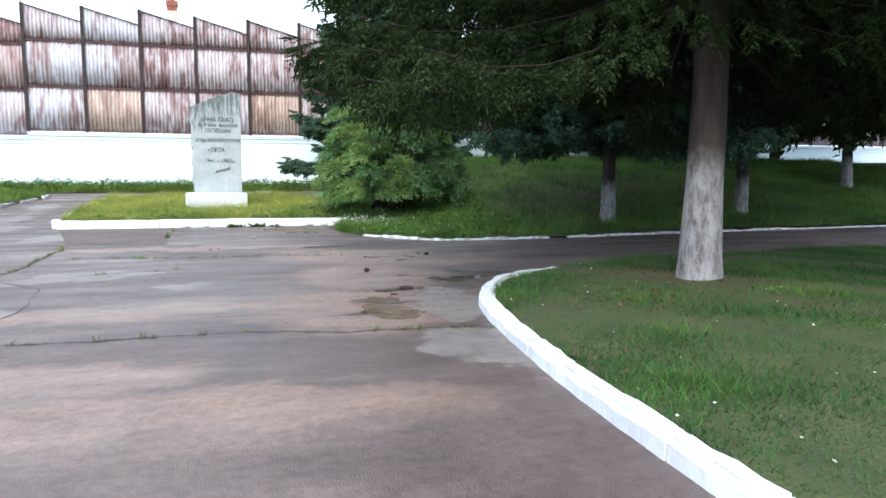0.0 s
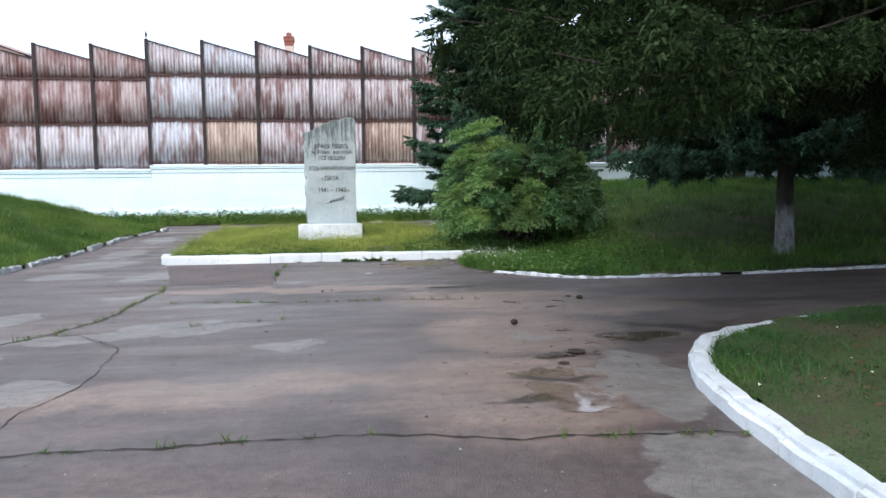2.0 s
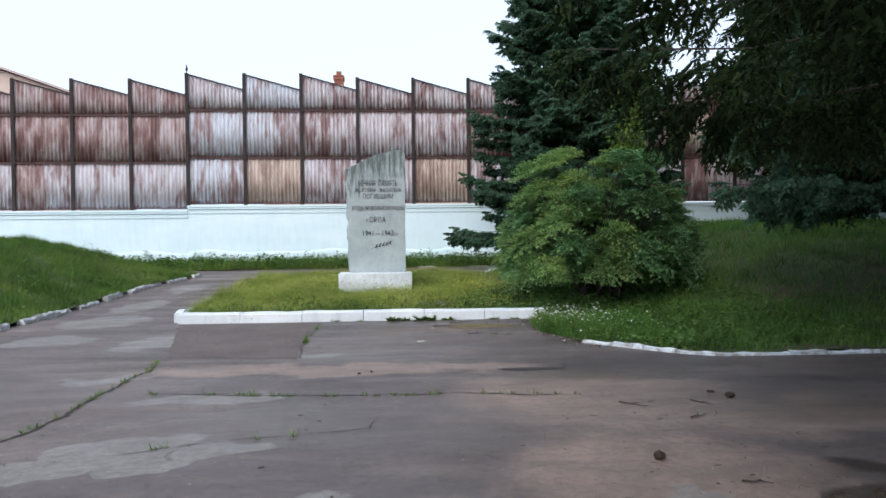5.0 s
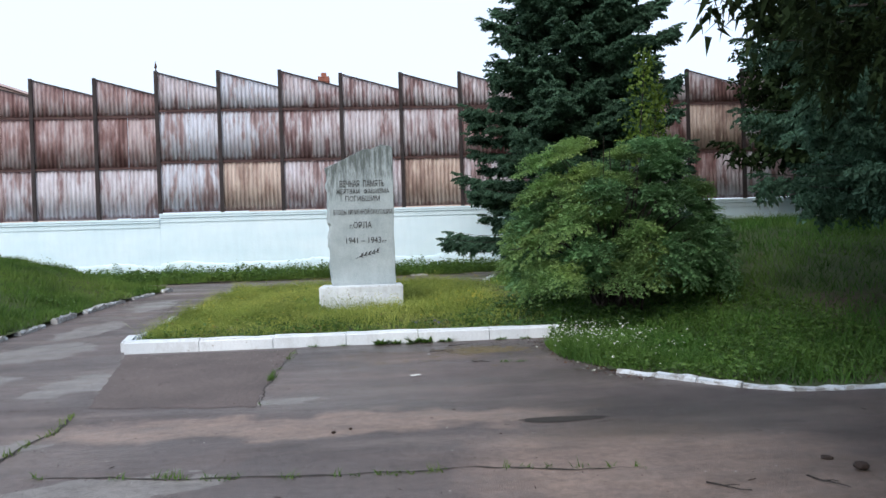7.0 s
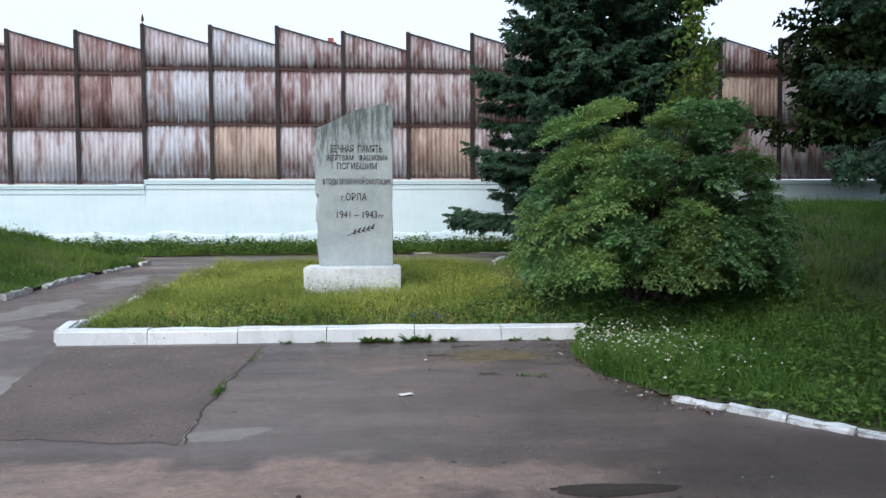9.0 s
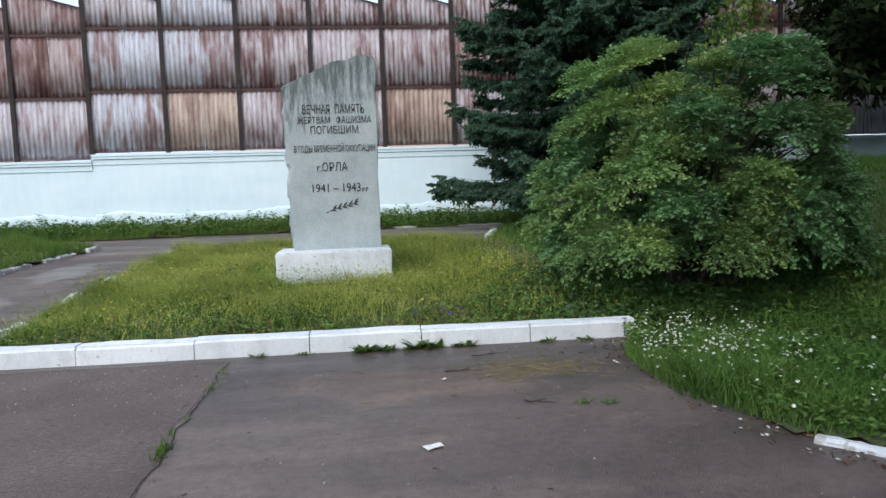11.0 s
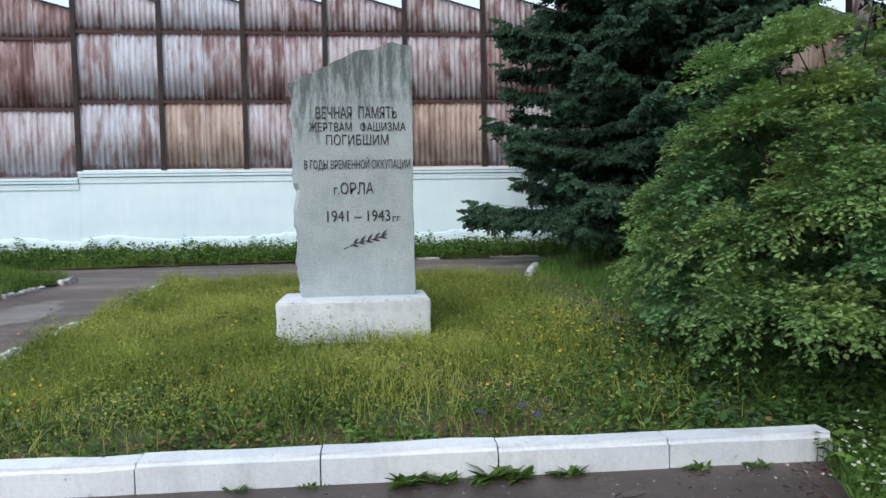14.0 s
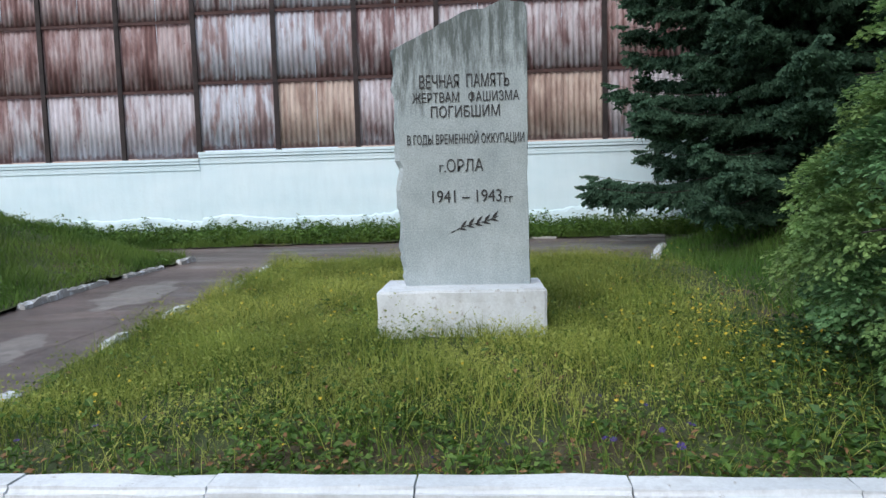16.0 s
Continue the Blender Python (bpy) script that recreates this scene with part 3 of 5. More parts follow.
# ---- kerbs ----
def kerb_line(name, points, length, width, height, material, label, sink=0.15, jitter=0.008, gaps=()):
    """A row of kerbstones along a polyline; each stone is a part."""
    rnd = random.Random(len(points) * 7 + int(length * 100))
    pts = [Vector((x, y)) for x, y in points]
    k = empty(name, pts[0].x, pts[0].y, 0)
    tagged(k, label, "kerb", kind="structure")
    cum = [0.0]
    for a, b in zip(pts, pts[1:]):
        cum.append(cum[-1] + (b - a).length)

    def at(s):
        for j in range(len(pts) - 1):
            if s <= cum[j + 1] or j == len(pts) - 2:
                return pts[j].lerp(pts[j + 1], (s - cum[j]) / (cum[j + 1] - cum[j]))

    shapes = []
    for j in range(3):
        bm = bmesh.new()
        vs = box(bm, 0.005, length - 0.005, -width / 2, width / 2, -sink, height, 0.0)
        bmesh.ops.subdivide_edges(bm, edges=[e for e in bm.edges if abs(e.verts[0].co.x - e.verts[1].co.x) > 0.01], cuts=3)
        tops = [e for e in bm.edges if all(v.co.z > height - 0.01 for v in e.verts)]
        bmesh.ops.bevel(bm, geom=[e for e in tops if len(e.link_faces) == 2 and e.calc_face_angle(0) > 0.5 and abs(e.verts[0].co.x - e.verts[1].co.x) > 0.01], offset=min(0.03, width * 0.2), segments=3, affect="EDGES")
        for v in bm.verts:
            if v.co.z > 0:
                v.co += Vector((0, rnd.uniform(-1, 1), rnd.uniform(-1, 1))) * jitter * (0.4 if v.co.x < 0.01 or v.co.x > length - 0.01 else 1.0)
        me = bpy.data.meshes.new("kerb_stone")
        bm.to_mesh(me)
        bm.free()
        me.materials.append(material)
        shapes.append(me)
    n = int(round(cum[-1] / length))
    for i in range(n):
        if i in gaps:
            continue
        a, b = at(i * length), at(min((i + 1) * length, cum[-1] - 1e-4))
        d = b - a
        if d.length < length * 0.6:
            continue
        ob = new("kerb_stone", shapes[rnd.randrange(3)])
        ob.parent = k
        ob.matrix_basis = pose(a.x - pts[0].x, a.y - pts[0].y, float(level(a.x, a.y)) + rnd.uniform(-1, 1) * jitter,
                               rnd.uniform(-60, 60) * jitter, math.degrees(-math.atan2(float(level(b.x, b.y) - level(a.x, a.y)), d.length)), math.degrees(math.atan2(d.y, d.x)) + rnd.uniform(-40, 40) * jitter)
    return k


kerb_line("kerb_monument", [(3.95, -14.66), (9.95, -14.76)], 1.0, 0.20, 0.17, whitewash, "whitewashed concrete kerb before the monument bed", jitter=0.006)
kerb_line("kerb_corner", [(3.92, -14.54), (3.76, -13.86)], 0.68, 0.17, 0.16, whitewash, "short return of the white kerb at the bed's corner", jitter=0.003)
kerb_line("kerb_bed_side", [(3.74, -13.8), (3.58, -12.15), (3.46, -10.2), (3.5, -9.2), (3.62, -7.9), (3.5, -5.7)], 0.5, 0.11, 0.085, old_whitewash, "broken low whitewashed kerb, half grown over", jitter=0.02, gaps=(2, 3, 4, 6, 7, 9, 10, 13, 14, 16))
kerb_line("kerb_bank", [(9.86, -17.62), (10.17, -17.96), (10.46, -18.3), (10.78, -18.67), (11.12, -18.83), (12.9, -18.86), (14.7, -18.67), (16.5, -18.42), (22.5, -17.96), (44, -17.66)], 0.42, 0.10, 0.038, old_whitewash, "low whitewashed kerb of worn stones", jitter=0.012, gaps=(9,))
kerb_line("kerb_left", [(1.78, -44), (1.53, -20), (1.44, -15.4), (1.22, -12.2), (1.1, -9.65), (1.14, -7.4), (1.25, -6.4), (1.45, -5.5), (1.58, -4.7)], 0.5, 0.12, 0.085, mossy_whitewash, "low worn whitewashed kerb along the grassy bank", jitter=0.024, gaps=(38, 43, 51, 55, 58, 63, 66, 69, 74, 77))
kerb_line("kerb_lawn", [(9.5, -44), (9.32, -33), (9.30, -28.5), (9.33, -27.8), (9.37, -27.1), (9.49, -26.1), (9.64, -25.0), (9.89, -24.36), (10.07, -24.02), (10.32, -23.69), (10.76, -23.42), (11.25, -23.22), (12.2, -23.0)], 0.6, 0.15, 0.11, whitewash, "thick whitewashed concrete kerb round the lawn", jitter=0.008)
kerb_line("kerb_lawn_back", [(12.25, -22.99), (16.9, -22.7), (44, -22.45)], 0.5, 0.12, 0.08, old_whitewash, "low worn kerb on the far side of the lawn", jitter=0.014)
kerb_line("kerb_stub", [(10.18, -5.75), (10.5, -4.75), (10.75, -4.1)], 0.5, 0.14, 0.13, whitewash, "end of a whitewashed kerb beside the path", jitter=0.012)
kerb_line("kerb_wall_strip", [(6.5, -1.72), (9, -1.76), (15.2, -2.06)], 0.6, 0.10, 0.05, grey_kerb, "low kerb of the grass strip along the wall", jitter=0.012, gaps=(0, 2, 4, 5, 8))


# ---- monument ----
def split_letters(v, faces):
    """Parts a line of text into its letters: pieces that overlap along the line belong together."""
    root = list(range(len(v)))

    def find(i):
        while root[i] != i:
            root[i] = root[root[i]]
            i = root[i]
        return i

    for f in faces:
        for k in f[1:]:
            root[find(k)] = find(f[0])
    groups = {}
    for f in faces:
        groups.setdefault(find(f[0]), []).append(f)
    spans = sorted((min(v[k][0] for f in g for k in f), max(v[k][0] for f in g for k in f), g) for g in groups.values())
    letters = []
    for lo, hi, g in spans:
        if letters and lo < letters[-1][0] - 0.001:
            letters[-1] = (max(hi, letters[-1][0]), letters[-1][1] + g)
        else:
            letters.append((hi, list(g)))
    for _, g in letters:
        used = sorted({k for f in g for k in f})
        at = {k: i for i, k in enumerate(used)}
        yield [tuple(float(c) for c in v[k]) for k in used], [tuple(at[k] for k in f) for f in g]


def monument():
    m = empty("monument", 7.07, -11.3, 0)
    tagged(m, "grey rough-edged granite memorial stele on a white plinth", "monument")
    rnd = random.Random(11)
    z0 = float(bank_right(np.array(7.07), np.array(-11.5)))
    bm = bmesh.new()
    box(bm, -0.765, 0.765, -0.37, 0.45, z0 - 0.25, 0.64, 0.0)
    bmesh.ops.subdivide_edges(bm, edges=bm.edges[:], cuts=5, use_grid_fill=True)
    for v in bm.verts:
        if v.co.z > 0.6:
            v.co.z -= rnd.uniform(0, 0.006)
        v.co += Vector((rnd.uniform(-1, 1), rnd.uniform(-1, 1), 0)) * 0.006
    bmesh.ops.bevel(bm, geom=[e for e in bm.edges if len(e.link_faces) == 2 and e.calc_face_angle(0) > 1.0], offset=0.018, segments=2, affect="EDGES")
    part("plinth", bm, old_plinth, m, "white-painted concrete plinth, chipped")
    # outline of the slab: straight right side, rough left side, slanting broken top
    right = [(0.64, 0.63), (0.635, 1.3), (0.625, 1.6), (0.64, 2.0), (0.645, 2.6), (0.65, 3.2)]
    top = [(0.63, 3.235), (0.52, 3.24), (0.43, 3.262), (0.36, 3.215), (0.25, 3.19), (0.13, 3.18), (0.0, 3.125), (-0.15, 3.05), (-0.3, 2.98), (-0.45, 2.91), (-0.57, 2.845)]
    left = [(-0.585, 2.8), (-0.56, 2.62), (-0.585, 2.5), (-0.55, 2.38), (-0.565, 2.2), (-0.55, 2.05), (-0.56, 1.9), (-0.535, 1.75), (-0.56, 1.55), (-0.545, 1.3), (-0.56, 1.1), (-0.535, 0.9), (-0.52, 0.63)]
    outline = []
    ring = right + top + left
    for (x0, h0), (x1, h1) in zip(ring, ring[1:] + ring[:1]):
        k = max(1, int(math.hypot(x1 - x0, h1 - h0) / 0.07))
        for j in range(k):
            f = j / k
            rough = 0.009 if (x0 < -0.5 or h0 > 2.7) else 0.003
            outline.append((x0 + (x1 - x0) * f + rnd.uniform(-1, 1) * rough, h0 + (h1 - h0) * f + rnd.uniform(-1, 1) * rough * (h0 > 0.7)))
    bm = bmesh.new()
    front = [bm.verts.new((x, 0.0, z)) for x, z in outline]
    mid = [bm.verts.new((x * 1.012 - (0.03 + rnd.uniform(-.02, .02) if x < -0.5 else 0), 0.05 + rnd.uniform(-.015, .015), z + (0.012 if z > 2.7 else 0))) for x, z in outline]
    mid2 = [bm.verts.new((x * 1.0 - (0.045 + rnd.uniform(-.03, .03) if x < -0.5 else 0), 0.19 + rnd.uniform(-.02, .02), z + (rnd.uniform(0, .03) if z > 2.7 else 0))) for x, z in outline]
    back = [bm.verts.new((x * 0.99, 0.30, z)) for x, z in outline]
    bm.faces.new(front)
    bm.faces.new(back[::-1])
    n = len(outline)
    for a, b in ((front, mid), (mid, mid2), (mid2, back)):
        for i in range(n):
            j = (i + 1) % n
            bm.faces.new((a[i], b[i], b[j], a[j]))
    bmesh.ops.recalc_face_normals(bm, faces=bm.faces[:])
    bmesh.ops.triangulate(bm, faces=[f for f in bm.faces if len(f.verts) > 4])
    slab = part("slab", bm, stone, m)
    lines = (("ВЕЧНАЯ  ПАМЯТЬ", 0.065, 2.48, 0.83, 0.122), ("ЖЕРТВАМ   ФАШИЗМА", 0.075, 2.35, 0.99, 0.09), ("ПОГИБШИМ", 0.07, 2.21, 0.64, 0.105),
             ("В ГОДЫ ВРЕМЕННОЙ ОККУПАЦИИ", 0.065, 1.965, 1.09, 0.09), ("г.", -0.155, 1.705, 0.06, 0.09), ("ОРЛА", 0.055, 1.705, 0.34, 0.118),
             ("1941 – 1943", 0.065, 1.42, 0.65, 0.12), ("гг", 0.455, 1.41, 0.08, 0.075))
    for text, x, z, width, height in lines:
        cu = bpy.data.curves.new("inscription", "FONT")
        cu.body, cu.size, cu.align_x, cu.extrude, cu.offset = text, 1.0, "CENTER", 0.02, 0.0
        tmp = new("inscription", cu)
        bpy.context.view_layer.update()
        me = bpy.data.meshes.new_from_object(tmp.evaluated_get(bpy.context.evaluated_depsgraph_get()))
        bpy.data.objects.remove(tmp)
        v = np.zeros(len(me.vertices) * 3, dtype=np.float32)
        me.vertices.foreach_get("co", v)
        v = v.reshape(-1, 3)
        lo, hi = v.min(0), v.max(0)
        caps = 0.73
        v = np.stack([x + (v[:, 0] - (lo[0] + hi[0]) / 2) * width / (hi[0] - lo[0]), -0.006 - v[:, 2] * 0.2, z + v[:, 1] * height / caps], -1)
        for lv, lf in split_letters(v, [tuple(p.vertices) for p in me.polygons]):
            lm = bpy.data.meshes.new("letter")
            lm.from_pydata(lv, [], lf)
            lm.materials.append(stone_mark)
            ob = new("letter", lm)
            ob.parent = slab
        bpy.data.meshes.remove(me)
    # laurel twig
    bm = bmesh.new()

    def leaf(x, z, angle, length, wide):
        c, s = math.cos(angle), math.sin(angle)
        prof = [(0, 0), (0.3, 0.5), (0.6, 0.45), (1, 0), (0.6, -0.42), (0.3, -0.5)]
        pts = [(x + c * a * length - s * b * wide, z + s * a * length + c * b * wide) for a, b in prof]
        f = bm.faces.new([bm.verts.new((px, -0.006, pz)) for px, pz in pts])
        r = bmesh.ops.extrude_face_region(bm, geom=[f])
        for v in r["geom"]:
            if isinstance(v, bmesh.types.BMVert):
                v.co.y = 0.004

    ax, az, bx, bz = -0.10, 1.13, 0.36, 1.29
    ang = math.atan2(bz - az, bx - ax)
    for k in range(8):
        f0 = k / 8
        leaf(ax + (bx - ax) * f0, az + (bz - az) * f0 + 0.012 * math.sin(f0 * 6), ang + 0.1 * math.cos(f0 * 6), 0.066, 0.012)
    for k in range(5):
        f0 = 0.22 + k * 0.16
        x, z = ax + (bx - ax) * f0, az + (bz - az) * f0 + 0.012 * math.sin(f0 * 6)
        leaf(x, z, ang + 0.55, 0.095, 0.024)
        leaf(x - 0.02, z, ang - 0.6, 0.085, 0.022)
    part("laurel_twig", bm, stone_mark, slab, "dark painted laurel twig")


old_plinth = make_whitewash("plinth paint", 0.60)
monument()


# ---- trees ----
def frond_shape(rnd, pairs=4, hairs=5, fine=1.0):
    """One spruce twig with side shoots, along +x and 1 long: short triangles of needles round every shoot."""
    v = []
    axes = [((0.0, 0, 0), (1.0, 0.0, -0.12))]
    for k in range(pairs):
        s = 0.08 + 0.72 * k / pairs
        for side in (-1, 1):
            ln = 0.44 * (1 - s * 0.5) * rnd.uniform(0.75, 1.15)
            axes.append(((s, 0, -0.05 * s), (s + ln * 0.72, side * ln * 0.7, -ln * rnd.uniform(0.1, 0.7))))
    for a, b in axes:
        a, b = Vector(a), Vector(b)
        d = (b - a)
        dn = d.normalized()
        n1 = dn.orthogonal().normalized()
        n2 = dn.cross(n1)
        for h in range(hairs):
            f = (h + 0.3) / hairs
            th = h * 2.4 + rnd.uniform(-0.5, 0.5)
            out = n1 * math.cos(th) + n2 * math.sin(th)
            p = a + d * f
            tip = p + dn * 0.10 + out * (0.055 + 0.02 * fine)
            w = dn.cross(out) * 0.05 * fine
            v += [p - w - dn * 0.05 - out * 0.035, p + w - dn * 0.05 - out * 0.035, tip]
    return np.array([tuple(p) for p in v], dtype=np.float32)


def place_shapes(shapes, pos, dirs, ups, size, rng):
    """Copies of triangle shapes, turned so that +x runs along dirs."""
    x = dirs / np.linalg.norm(dirs, axis=1, keepdims=True)
    y = np.cross(ups, x)
    y /= np.linalg.norm(y, axis=1, keepdims=True) + 1e-9
    z = np.cross(x, y)
    pick = rng.integers(0, len(shapes), len(pos))
    out = []
    for k, sh in enumerate(shapes):
        s = pick == k
        if not s.any():
            continue
        m = np.stack([x[s], y[s], z[s]], -1) * size[s][:, None, None]
        out.append((np.einsum("nij,kj->nki", m, sh) + pos[s][:, None, :]).reshape(-1, 3))
    v = np.concatenate(out)
    return v, np.arange(len(v), dtype=np.int32).reshape(-1, 3)


def tube(bm, pts, radii, sides=8):
    rings = []
    for i, (p, r) in enumerate(zip(pts, radii)):
        d = (pts[min(i + 1, len(pts) - 1)] - pts[max(i - 1, 0)]).normalized()
        a = d.orthogonal().normalized() if abs(d.z) < 0.9 else Vector((1, 0, 0))
        b = d.cross(a).normalized()
        a = b.cross(d)
        rings.append([bm.verts.new(p + (a * math.cos(2 * math.pi * k / sides) + b * math.sin(2 * math.pi * k / sides)) * r) for k in range(sides)])
    for r0, r1 in zip(rings, rings[1:]):
        for k in range(sides):
            bm.faces.new((r0[k], r0[(k + 1) % sides], r1[(k + 1) % sides], r1[k])).smooth = True
    return rings


def spruce(x, y, z, height, radius, bare, trunk_r, material, trunk_material, seed, label, dense=9.0, power=0.8, droop=0.35, size=0.5, reach=None, thin_above=99.0, skirt=0.0, hairs=5, fine=1.0, open_side=None, hang=1.0, upper=(0.2, 1.6)):
    """A spruce: tapered trunk, whorls of drooping limbs and a crown of many small twigs."""
    rnd = random.Random(seed)
    rng = np.random.default_rng(seed)
    t = empty("spruce_tree", x, y, z)
    tagged(t, label, "tree")
    bm = bmesh.new()
    n = 14
    pts = [Vector((0.012 * math.sin(i * 1.3 + seed), 0.012 * math.cos(i * 1.1), -0.3 + (height + 0.3) * (i / n) ** 1.25)) for i in range(n + 1)]
    rad = [max(0.015, trunk_r * (1 - (p.z / height)) ** 0.8 * (1 + 0.4 * math.exp(-max(p.z, 0) / 0.2))) if p.z > 0 else trunk_r * 1.4 for p in pts]
    tube(bm, pts, rad, 14)
    part("trunk", bm, trunk_material, t)
    limbs = bmesh.new()
    P, D, S = [], [], []
    zz = bare
    while zz < height - 0.3:
        f = (zz - bare) / (height - bare)
        count = rnd.choice((6, 7, 8)) + (5 if zz < bare + skirt else 0)
        a0 = rnd.uniform(0, 6.28)
        for k in range(count):
            a = a0 + 6.283 * k / count + rnd.uniform(-0.3, 0.3)
            L = max(0.25, radius * (1 - f) ** power * rnd.uniform(0.74, 1.06))
            h = zz + rnd.uniform(-0.2, 0.2)
            deg = math.degrees(a) % 360
            if reach:
                L = min(L, reach(deg) * rnd.uniform(0.9, 1.0))
            if open_side and open_side[0] < deg < open_side[1] and h < open_side[2]:
                continue
            dirv = Vector((math.cos(a), math.sin(a), 0))
            side = Vector((-dirv.y, dirv.x, 0))
            lift = 0.35 * f - droop * (1 - f)
            path = []
            for j in range(6):
                s = j / 5
                path.append(dirv * (L * s) + Vector((0, 0, h + L * (lift * s * 1.5 - lift * 0.6 * s * s + 0.10 * s ** 3))) + side * (0.06 * L * math.sin(s * 3 + a)))
            tube(limbs, path, [max(0.005, 0.026 * (L / radius) * (1 - j / 5.4)) for j in range(6)], 4)
            high = h > thin_above
            thick = dense * (upper[0] if high else 1.0)
            m = max(5, int(L * thick))
            for q in range(m):
                s = min(0.999, 0.10 + 0.90 * ((q + rnd.random()) / m) ** 0.8)
                j = min(4, int(s * 5))
                p = path[j].lerp(path[j + 1], s * 5 - j)
                u = rnd.uniform(-1, 1)
                wide = 0.2 * L * (1 - s) + 0.12 + 0.12 * (skirt > 0)
                p = p + side * u * wide + Vector((0, 0, -0.10 * abs(u)))
                d = dirv * (0.55 + 0.5 * s) + side * u * 1.0 + Vector((0, 0, -0.5 * rnd.random() - 0.2 * (1 - f)))
                P.append(p)
                D.append(d)
                S.append(size * rnd.uniform(0.75, 1.3) * (0.75 + 0.25 * (1 - s)) * (upper[1] if high else 1.0))
                if rnd.random() < 0.6 * hang:
                    P.append(p + dirv * 0.05)
                    D.append(Vector((0, 0, -1)) + dirv * 0.4 + side * u * 0.5)
                    S.append(size * rnd.uniform(0.6, 1.05) * max(1.0, hang) * (upper[1] if high else 1.0))
            P.append(path[-1])
            D.append(path[-1] - path[-2])
            S.append(size * 0.8)
        zz += (0.17 if zz < bare + skirt else 0.30) + 0.10 * rnd.random()
    tagged(part("branchwork", limbs, bark, t), kind="stuff")
    shapes = [frond_shape(rnd, 4, hairs, fine) for _ in range(4)]
    pos, dirs = np.array([tuple(p) for p in P]), np.array([tuple(d) for d in D])
    ups = np.tile([0.0, 0.0, 1.0], (len(pos), 1)) + rng.normal(0, 0.35, (len(pos), 3))
    v, f = place_shapes(shapes, pos, dirs, ups, np.array(S), rng)
    mesh_np("crown", v, f, material, t)
    return t


def ground_at(fn, x, y):
    return float(fn(np.array(float(x)), np.array(float(y))))


def crown_reach(a):
    return float(np.interp(a, (0, 90, 115, 135, 152, 161, 169, 180, 195, 215, 250, 360), (3.9, 3.9, 4.0, 4.15, 4.2, 4.1, 4.1, 4.1, 3.9, 3.4, 3.3, 3.9)))


near_spruce = spruce(12.16, -24.66, 0.15, 14, 4.9, 2.98, 0.2, needles, washed_bark, 3, "large drooping spruce with a whitewashed trunk", 22, 0.6, 0.42, 0.30, crown_reach, 4.6, 1.4, 7, 0.62, (208, 252, 4.3), 1.25, (0.45, 1.5))
bank_spruce = spruce(15.3, -17.2, ground_at(bank_right, 15.3, -17.2), 14, 3.4, 2.3, 0.15, needles_blue, low_washed_bark, 8, "spruce with drooping grey-green branches on the bank", 14, 0.7, 0.27, 0.46, None, 6.0, 0.9, 6, 1.3)
blue_spruce = spruce(13.2, -4.4, ground_at(bank_right, 13.2, -4.4), 17, 3.65, 0.8, 0.2, needles_blue, bark, 5, "dense blue-green spruce beside the wall", 21, 0.85, 0.20, 0.50, None, 8.5, 0.0, 6, 1.7, None, 0.35)
far_spruce = spruce(21.0, -6.0, ground_at(bank_right, 21.0, -6.0), 16, 3.15, 2.7, 0.2, needles, bark, 6, "dark dense spruce on the bank", 3, 0.65, 0.2, 1.2, None, 8.0, 0.0, 3, 1.5)
for x, y, turn in ((24.6, -8.6, 160), (29.5, -6.0, 250), (35, -9, 20)):
    copy_thing(far_spruce, pose(x, y, ground_at(bank_right, x, y), 0, 0, turn))
stand_spruce = spruce(19.4, -16.4, ground_at(bank_right, 19.4, -16.4), 15, 3.7, 2.9, 0.15, needles, low_washed_bark, 12, "dark spruce with a whitewashed trunk", 3, 0.65, 0.25, 1.2, None, 7.0, 0.0, 3, 1.5)
# more spruces; (19.0, -26.8) and (31.5, -16) stand out of view, added to darken
for x, y, turn in ((25.5, -13.6, 200), (19.0, -26.8, 40), (31.5, -16, 300)):
    copy_thing(stand_spruce, pose(x, y, ground_at(bank_right if y > -20 else lawn_near, x, y), 0, 0, turn))


# ---- shrub ----
def leaf_shape(rnd):
    """A lobed leaf along +x, 1 long, folded along its rib."""
    w, k = rnd.uniform(0.30, 0.42), rnd.uniform(0.04, 0.14)
    rim = [(0.06, 0.4 * w), (0.34, 0.9 * w), (0.5, 0.6 * w), (0.66, 0.75 * w)]
    v = []
    for s in (-1, 1):
        side = [(x, s * y, k * y / w - 0.15 * x) for x, y in rim]
        for p, q in ((side[0], side[1]), (side[2], side[3]), (side[3], (1.0, 0.0, -0.15))):
            tri = [(0, 0, 0) if p is side[0] else (0.3, 0, -0.04), p, q]
            v += tri if s < 0 else tri[::-1]
    return np.array(v, dtype=np.float32)


def plain_leaf(rnd):
    """A folded pointed leaf along +x, 1 long."""
    w, k = rnd.uniform(0.26, 0.40), rnd.uniform(0.06, 0.16)
    a, b, l, r = (0, 0, 0), (1, 0, -0.12), (0.45, w, k), (0.45, -w, k)
    return np.array([a, r, b, a, b, l], dtype=np.float32)


def scatter_leaves(name, pos, dirs, size, material, parent, rng, spread=0.6, shapes=None):
    rnd = random.Random(4)
    ups = np.tile([0.0, 0.0, 1.0], (len(pos), 1)) + rng.normal(0, spread, (len(pos), 3))
    v, f = place_shapes(shapes or [plain_leaf(rnd) for _ in range(4)], pos, dirs, ups, size, rng)
    return mesh_np(name, v, f, material, parent)


